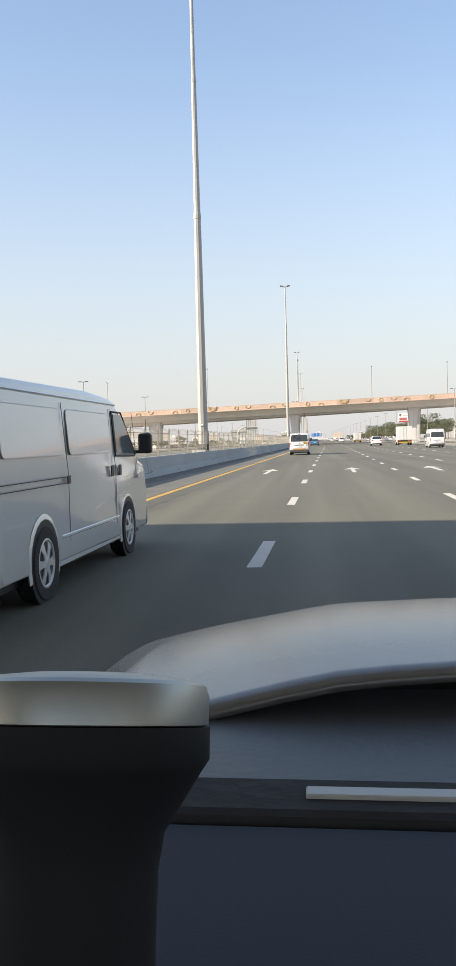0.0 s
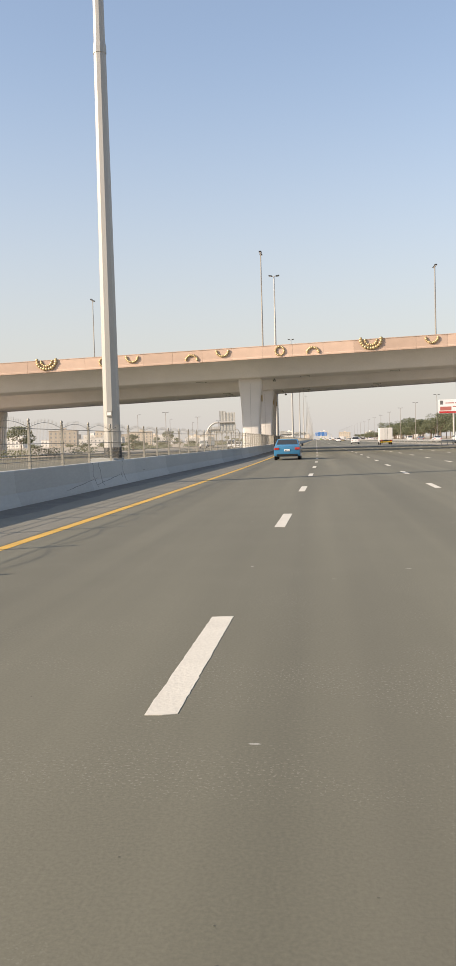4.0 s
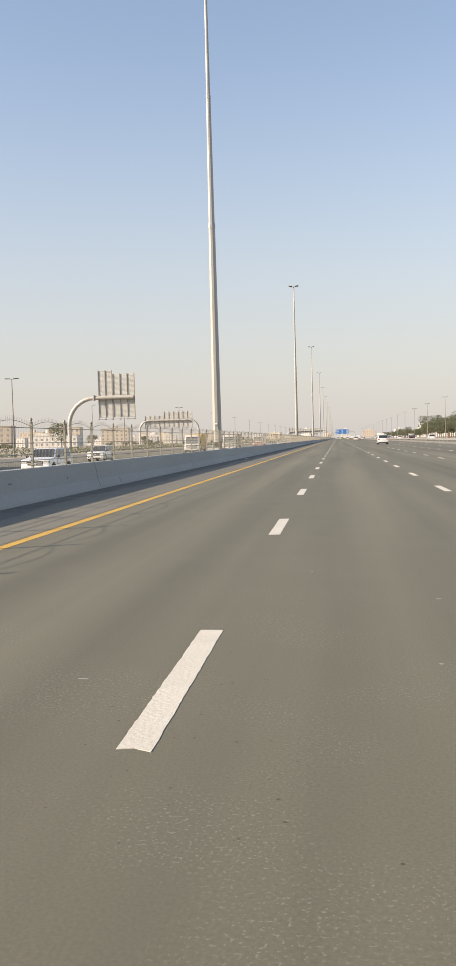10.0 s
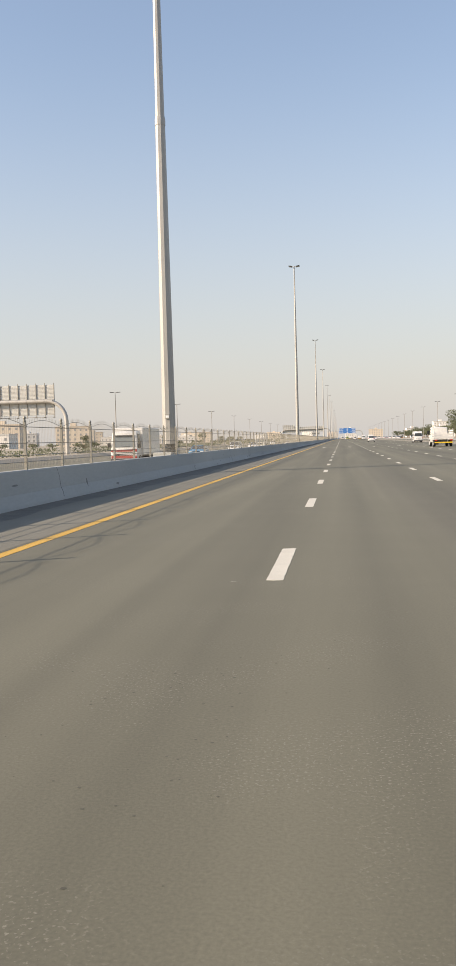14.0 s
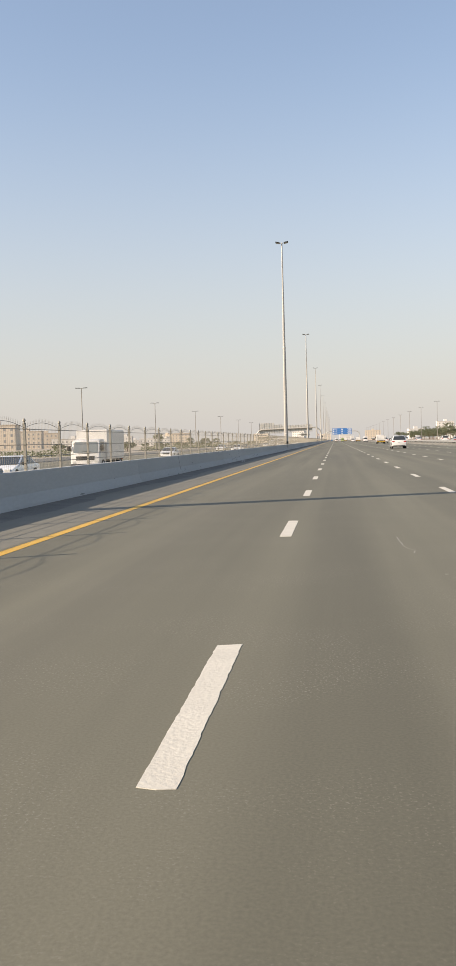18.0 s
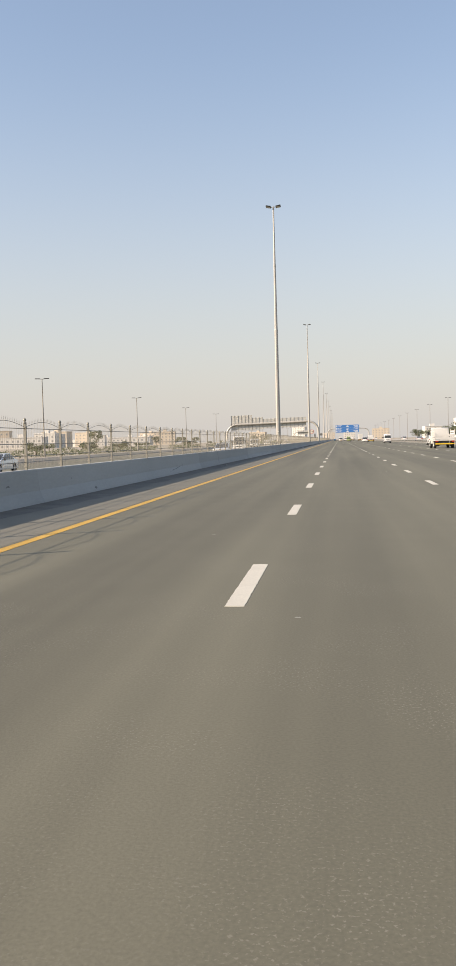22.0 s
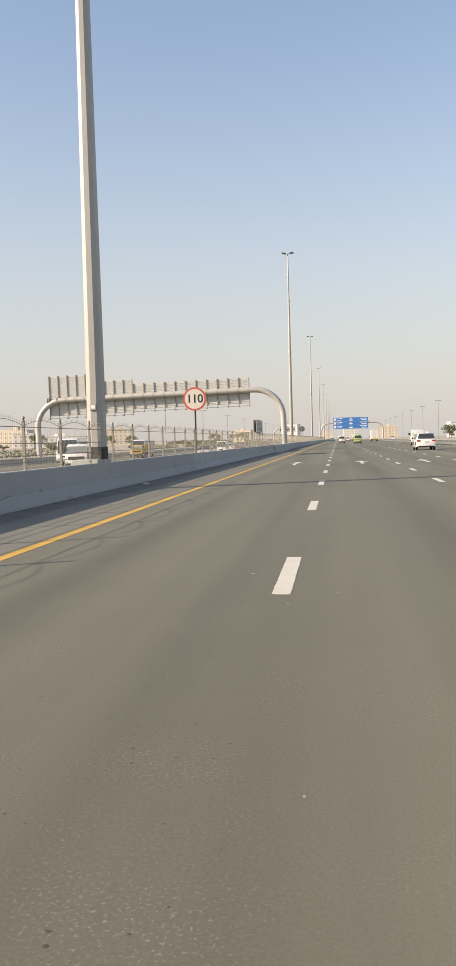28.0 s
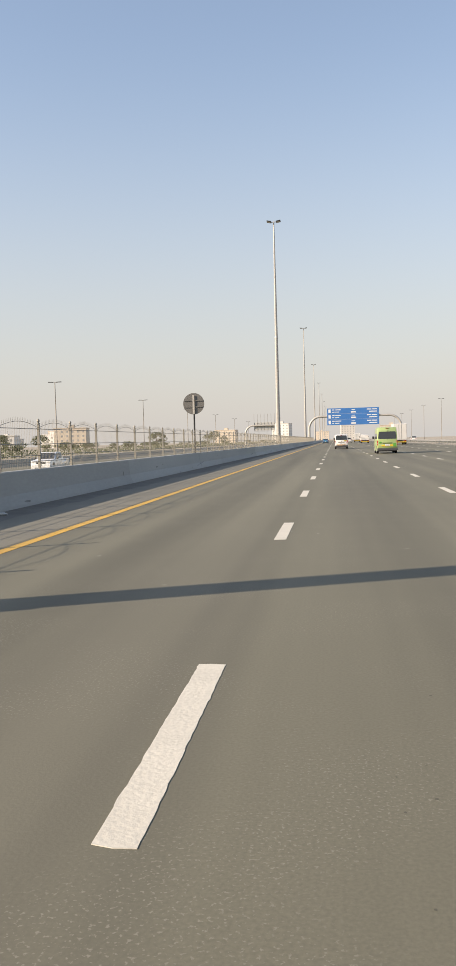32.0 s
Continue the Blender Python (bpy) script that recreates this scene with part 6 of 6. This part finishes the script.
# ---- trees and shrubs ----
def leaf_crown(rx, rz, z, n, size, seed):
    """Many small tilted leaf blades in uneven clumps."""
    rng = random.Random(seed)
    clumps = []
    for k in range(14):
        a, u = rng.uniform(0, 2 * math.pi), rng.uniform(-0.7, 0.9)
        q = math.sqrt(max(0.05, 1 - u * u)) * rng.uniform(0.35, 0.95)
        clumps.append((q * math.cos(a) * rx, q * math.sin(a) * rx, z + u * rz * 0.8, rng.uniform(0.28, 0.5)))
    vs, fs = [], []
    for k in range(n):
        c = clumps[k % len(clumps)]
        d = Vector((rng.gauss(0, 1), rng.gauss(0, 1), rng.gauss(0, 1))).normalized() * rng.uniform(0.5, 1.0) ** 0.5
        p = Vector((c[0] + d.x * c[3] * rx, c[1] + d.y * c[3] * rx, c[2] + d.z * c[3] * rz))
        u = Vector((rng.gauss(0, 1), rng.gauss(0, 1), rng.gauss(0, 0.6))).normalized()
        w = u.cross(Vector((rng.gauss(0, 1), rng.gauss(0, 1), rng.gauss(0, 1)))).normalized()
        s = size * rng.uniform(0.6, 1.3)
        b = len(vs)
        vs += [p - u * s, p + w * s * 0.45, p + u * s, p - w * s * 0.45]
        fs.append((b, b + 1, b + 2, b + 3))
    me = bpy.data.meshes.new("crown")
    me.from_pydata(vs, [], fs)
    me.materials.append(M["leaf"])
    return me


def tree(h, rx, seed, label, n=1500, size=0.24):
    t = thing("tree", label, "tree", "roadside trees")
    rng = random.Random(seed)
    bm = bmesh.new()
    loft(bm, [ring((0, 0, zz_), r, 8) for zz_, r in ((-0.1, 0.20), (0.3, 0.15), (h * 0.45, 0.10))])
    for k in range(6):
        a = k * 1.05 + rng.uniform(-0.3, 0.3)
        rod(bm, (0, 0, h * rng.uniform(0.28, 0.44)), (rx * 0.6 * math.cos(a), rx * 0.6 * math.sin(a), h * rng.uniform(0.6, 0.85)), 0.07, 5, 0.02)
    part("trunk", bm, M["bark"], t, "rough brown trunk with limbs")
    part("crown", leaf_crown(rx, h * 0.36, h * 0.66, n, size, seed), None, t, "loose crown of small dusty leaves")
    return t


kinds = [tree(7.5, 3.4, 1, "broad dusty green roadside tree"), tree(5.5, 3.0, 2, "low spreading dusty green tree"), tree(9.5, 3.8, 3, "tall dusty green roadside tree"), tree(2.2, 1.8, 4, "rounded dusty green desert shrub", 900, 0.16)]
put(kinds[0], 64, 455)
put(kinds[1], -60, 300)
put(kinds[2], 70, 462)
put(kinds[3], -40, 315)
rng = random.Random(11)
# a tall dense belt beyond the service road, lower and sparser further on
for y in range(470, 1400, 11):
    tall = y < 930
    for row in range(2):
        if rng.random() < (0.92 if tall else 0.72):
            f = rng.uniform(1.2, 1.65) if tall else rng.uniform(0.7, 1.0)
            copy_thing(kinds[rng.choice((0, 0, 2, 1))], pose(60 + row * 9 + rng.uniform(-3, 3), y + rng.uniform(-4, 4), -0.06, 0, 0, rng.uniform(0, 360)) @ Matrix.Diagonal((f * 1.15, f * 1.15, f, 1)))
# scattered trees and shrubs beyond the opposite carriageway
for k in range(80):
    y = rng.uniform(-20, 1700)
    kind_, at_ = rng.choice((3, 1, 3, 3, 3, 0)), pose(rng.uniform(-120, -60), y, -0.06, 0, 0, rng.uniform(0, 360))
    if k % 4:
        copy_thing(kinds[kind_], at_)
for k in range(50):
    at_ = pose(rng.uniform(-46.5, -42.5), rng.uniform(0, 1700), -0.06, 0, 0, rng.uniform(0, 360))
    if k % 3:
        copy_thing(kinds[3], at_)


# clipped dusty hedge along the far kerb of the opposite carriageway
vs, fs = [], []
for k in range(42000):
    y = rng.uniform(-60, 1640)
    if noise.noise((y * 0.035, 7.7, 0)) < -0.22:
        continue
    p = Vector((rng.uniform(-42.0, -40.2), y, rng.uniform(-0.02, 0.95 + 0.5 * noise.noise((y * 0.12, 2.0, 0)))))
    u = Vector((rng.gauss(0, 1), rng.gauss(0, 1), rng.gauss(0, 0.7))).normalized() * rng.uniform(0.10, 0.24)
    w = u.cross(Vector((rng.gauss(0, 1), rng.gauss(0, 1), rng.gauss(0, 1)))).normalized() * 0.09
    b = len(vs)
    vs += [p - u, p + w, p + u, p - w]
    fs.append((b, b + 1, b + 2, b + 3))
hme = bpy.data.meshes.new("hedge")
hme.from_pydata(vs, [], fs)
hme.materials.append(M["leaf"])
tagged(new("hedge", hme), "low dusty green hedge beyond the opposite carriageway", "hedge", kind="stuff")


# dry grass tufts behind the fence, joined
vs, fs = [], []
for k in range(9000):
    x, y = rng.uniform(-11.2, -7.6), rng.uniform(20, 1500)
    a, h = rng.uniform(0, 2 * math.pi), rng.uniform(0.08, 0.28)
    c, s = math.cos(a) * 0.05, math.sin(a) * 0.05
    b = len(vs)
    vs += [(x - c, y - s, -0.04), (x + c, y + s, -0.04), (x + s * 2, y + c * 2, h)]
    fs.append((b, b + 1, b + 2))
gme = bpy.data.meshes.new("grass_tufts")
gme.from_pydata(vs, [], fs)
gme.materials.append(M["grass"])
tagged(new("grass_tufts", gme), "dry grass tufts behind the fence", "grass", kind="stuff")


# ---- buildings in the distance ----
def building(w, d, storeys, mat_, seed, label):
    b = thing("apartment_building", label, "building", "buildings in the distance")
    H = 3.3 * storeys + 1.0
    bm = bmesh.new()
    box(bm, -w / 2, w / 2, -d / 2, d / 2, -0.2, H)
    part("wall", bm, mat_, b, "plain rendered walls")
    rm = bmesh.new()
    box(rm, -w / 2 - 0.25, w / 2 + 0.25, -d / 2 - 0.25, d / 2 + 0.25, H, H + 0.5)
    part("roof", rm, mat_, b, "flat roof with a parapet")
    part("roof_room", bx(-2, 2, -2, 2, H + 0.5, H + 2.8), mat_, b)
    wm = bmesh.new()
    for f in range(storeys):
        z = 1.2 + 3.3 * f
        for span, face in ((w, 0), (d, 1), (d, -1)):
            n = max(2, int(span / 3.6))
            for k in range(n):
                c = -span / 2 + span * (k + 0.5) / n
                if face == 0:
                    box(wm, c - 0.65, c + 0.65, -d / 2 - 0.05, -d / 2 + 0.02, z, z + 1.5)
                else:
                    box(wm, face * w / 2 - 0.05, face * w / 2 + 0.05, c - 0.65, c + 0.65, z, z + 1.5)
    tagged(part("windows", wm, M["bld_window"], b, "rows of dark windows"), kind="stuff")
    return b


blds = [building(24, 14, 4, M["bld_sand"], 1, "sand-coloured rendered four-storey apartment building"), building(16, 12, 3, M["bld_white"], 2, "plain white three-storey rendered building"), building(34, 16, 2, M["bld_white"], 3, "long low white building"), building(20, 16, 6, M["bld_white"], 4, "tall white six-storey rendered block")]
put(blds[0], -215, 330)
put(blds[1], -200, 420)
put(blds[2], -225, 500)
put(blds[3], 190, 900)
y = 450
k = 0
while y < 1800:
    copy_thing(blds[(0, 2, 1, 0, 1, 2)[k % 6]], pose(-rng.uniform(190, 320), y, 0, 0, 0, rng.uniform(-12, 12)))
    y += rng.uniform(24, 46)
    k += 1
for x, y, q in ((-160, 250, 0), (-175, 170, 2), (-170, 90, 1), (120, 700, 1), (110, 1420, 1), (150, 1500, 3), (100, 1300, 2), (140, 1700, 3), (90, 1560, 1), (180, 1150, 3), (210, 1900, 3), (60, 1950, 0), (-60, 2050, 3), (-120, 2000, 0), (20, 2300, 3), (-20, 2500, 0)):
    copy_thing(blds[q], pose(x, y, 0, 0, 0, rng.uniform(-15, 15)))

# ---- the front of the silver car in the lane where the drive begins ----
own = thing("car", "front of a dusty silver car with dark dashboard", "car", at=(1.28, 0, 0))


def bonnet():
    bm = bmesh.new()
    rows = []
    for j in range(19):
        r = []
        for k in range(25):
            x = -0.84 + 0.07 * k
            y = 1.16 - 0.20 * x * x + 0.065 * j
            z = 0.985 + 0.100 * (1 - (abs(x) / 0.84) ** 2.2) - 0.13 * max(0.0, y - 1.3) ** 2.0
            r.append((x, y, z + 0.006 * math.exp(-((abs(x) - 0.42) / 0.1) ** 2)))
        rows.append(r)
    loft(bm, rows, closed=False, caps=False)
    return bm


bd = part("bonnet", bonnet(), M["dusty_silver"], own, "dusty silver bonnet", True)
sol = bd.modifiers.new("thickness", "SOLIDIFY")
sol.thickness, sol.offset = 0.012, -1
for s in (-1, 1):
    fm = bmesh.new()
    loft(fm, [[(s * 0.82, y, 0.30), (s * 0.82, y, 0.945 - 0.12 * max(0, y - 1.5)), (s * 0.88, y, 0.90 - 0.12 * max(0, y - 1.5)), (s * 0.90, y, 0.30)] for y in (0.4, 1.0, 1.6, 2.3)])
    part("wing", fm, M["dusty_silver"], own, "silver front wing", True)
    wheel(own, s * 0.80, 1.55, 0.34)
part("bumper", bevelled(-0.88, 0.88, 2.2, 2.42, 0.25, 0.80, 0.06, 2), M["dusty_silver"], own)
# its grey paints the dashboard's reflection in the windscreen, whose glass is left out
part("scuttle", bx(-0.8, 0.8, 0.58, 1.24, 0.9, 1.028), M["scuttle"], own, "scuttle toned as the dashboard's reflection in the windscreen")
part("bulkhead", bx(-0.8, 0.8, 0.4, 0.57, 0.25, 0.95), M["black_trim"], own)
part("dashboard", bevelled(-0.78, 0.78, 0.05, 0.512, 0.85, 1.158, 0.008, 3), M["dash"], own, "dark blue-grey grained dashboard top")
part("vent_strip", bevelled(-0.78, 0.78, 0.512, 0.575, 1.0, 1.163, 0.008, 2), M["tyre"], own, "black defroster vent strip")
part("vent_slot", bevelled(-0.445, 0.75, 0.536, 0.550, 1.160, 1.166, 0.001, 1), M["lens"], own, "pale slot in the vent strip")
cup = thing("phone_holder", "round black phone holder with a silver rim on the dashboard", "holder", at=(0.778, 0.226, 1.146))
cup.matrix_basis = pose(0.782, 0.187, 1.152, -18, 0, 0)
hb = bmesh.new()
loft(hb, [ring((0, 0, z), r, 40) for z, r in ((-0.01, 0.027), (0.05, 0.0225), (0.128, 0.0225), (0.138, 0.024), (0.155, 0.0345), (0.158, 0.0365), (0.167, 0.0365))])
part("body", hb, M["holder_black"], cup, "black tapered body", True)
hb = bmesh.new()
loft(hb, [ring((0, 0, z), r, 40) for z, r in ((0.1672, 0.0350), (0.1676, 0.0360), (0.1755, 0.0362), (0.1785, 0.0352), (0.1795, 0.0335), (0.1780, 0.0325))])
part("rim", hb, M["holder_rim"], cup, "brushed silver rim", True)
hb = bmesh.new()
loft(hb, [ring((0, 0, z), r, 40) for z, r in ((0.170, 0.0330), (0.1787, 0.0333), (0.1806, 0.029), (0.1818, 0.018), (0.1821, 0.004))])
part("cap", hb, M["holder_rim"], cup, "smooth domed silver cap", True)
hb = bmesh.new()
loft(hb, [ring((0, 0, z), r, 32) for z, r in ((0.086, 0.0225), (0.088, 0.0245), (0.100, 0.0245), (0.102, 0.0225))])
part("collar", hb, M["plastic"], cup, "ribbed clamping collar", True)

# ---- the first stretch of the road bends gently: what stands there is carried round the bend ----
BEND, B0, B1 = 0.0225, 145.0, 205.0


def heading(y):
    return BEND * min(1.0, max(0.0, (B1 - y) / (B1 - B0)))


def centre(y):
    """The road's sideways place at y, straight and at 0 past the bend."""
    if y >= B0:
        return -BEND * max(0.0, B1 - y) ** 2 / (2 * (B1 - B0))
    return -BEND * ((B1 - B0) / 2 + B0 - y)


def carried(y):
    return Matrix.Translation((centre(y), y, 0)) @ Matrix.Rotation(-heading(y), 4, "Z") @ Matrix.Translation((0, -y, 0))


def bend_mesh(me):
    """Bends a long mesh that lies in the road's own coordinates."""
    if len(me.vertices) < 2000:
        bm = bmesh.new()
        bm.from_mesh(me)
        for k in range(9):
            bmesh.ops.bisect_plane(bm, geom=bm.verts[:] + bm.edges[:] + bm.faces[:], plane_co=(0, B0 + (B1 - B0) * k / 8, 0), plane_no=(0, 1, 0))
        bm.to_mesh(me)
        bm.free()
    co = np.empty(len(me.vertices) * 3)
    me.vertices.foreach_get("co", co)
    co = co.reshape(-1, 3)
    x, y = co[:, 0].copy(), co[:, 1].copy()
    h = BEND * np.clip((B1 - y) / (B1 - B0), 0.0, 1.0)
    c = np.where(y >= B0, -BEND * np.maximum(0.0, B1 - y) ** 2 / (2 * (B1 - B0)), -BEND * ((B1 - B0) / 2 + B0 - y))
    co[:, 0], co[:, 1] = c + x * np.cos(h), y - x * np.sin(h)
    me.vertices.foreach_set("co", co.ravel())
    me.update()


bpy.context.view_layer.update()


def reach(obs):
    ys = [(o.matrix_world @ Vector(c)).y for o in obs if o.type == "MESH" for c in o.bound_box]
    return (min(ys), max(ys)) if ys else (B1, B1)


for ob in list(scene.objects):
    if ob.parent or ob.type not in ("MESH", "EMPTY") or ob.name == "ground":
        continue
    lo, hi = reach((ob, *ob.children_recursive))
    if lo >= B1:
        continue
    if hi - lo < 40:
        ob.matrix_basis = carried((lo + hi) / 2) @ ob.matrix_basis
        continue
    for o in (ob, *ob.children):
        a, b = reach((o,))
        if a >= B1:
            continue
        if b - a < 40:
            o.matrix_basis = carried((a + b) / 2) @ o.matrix_basis
        else:
            bend_mesh(o.data)
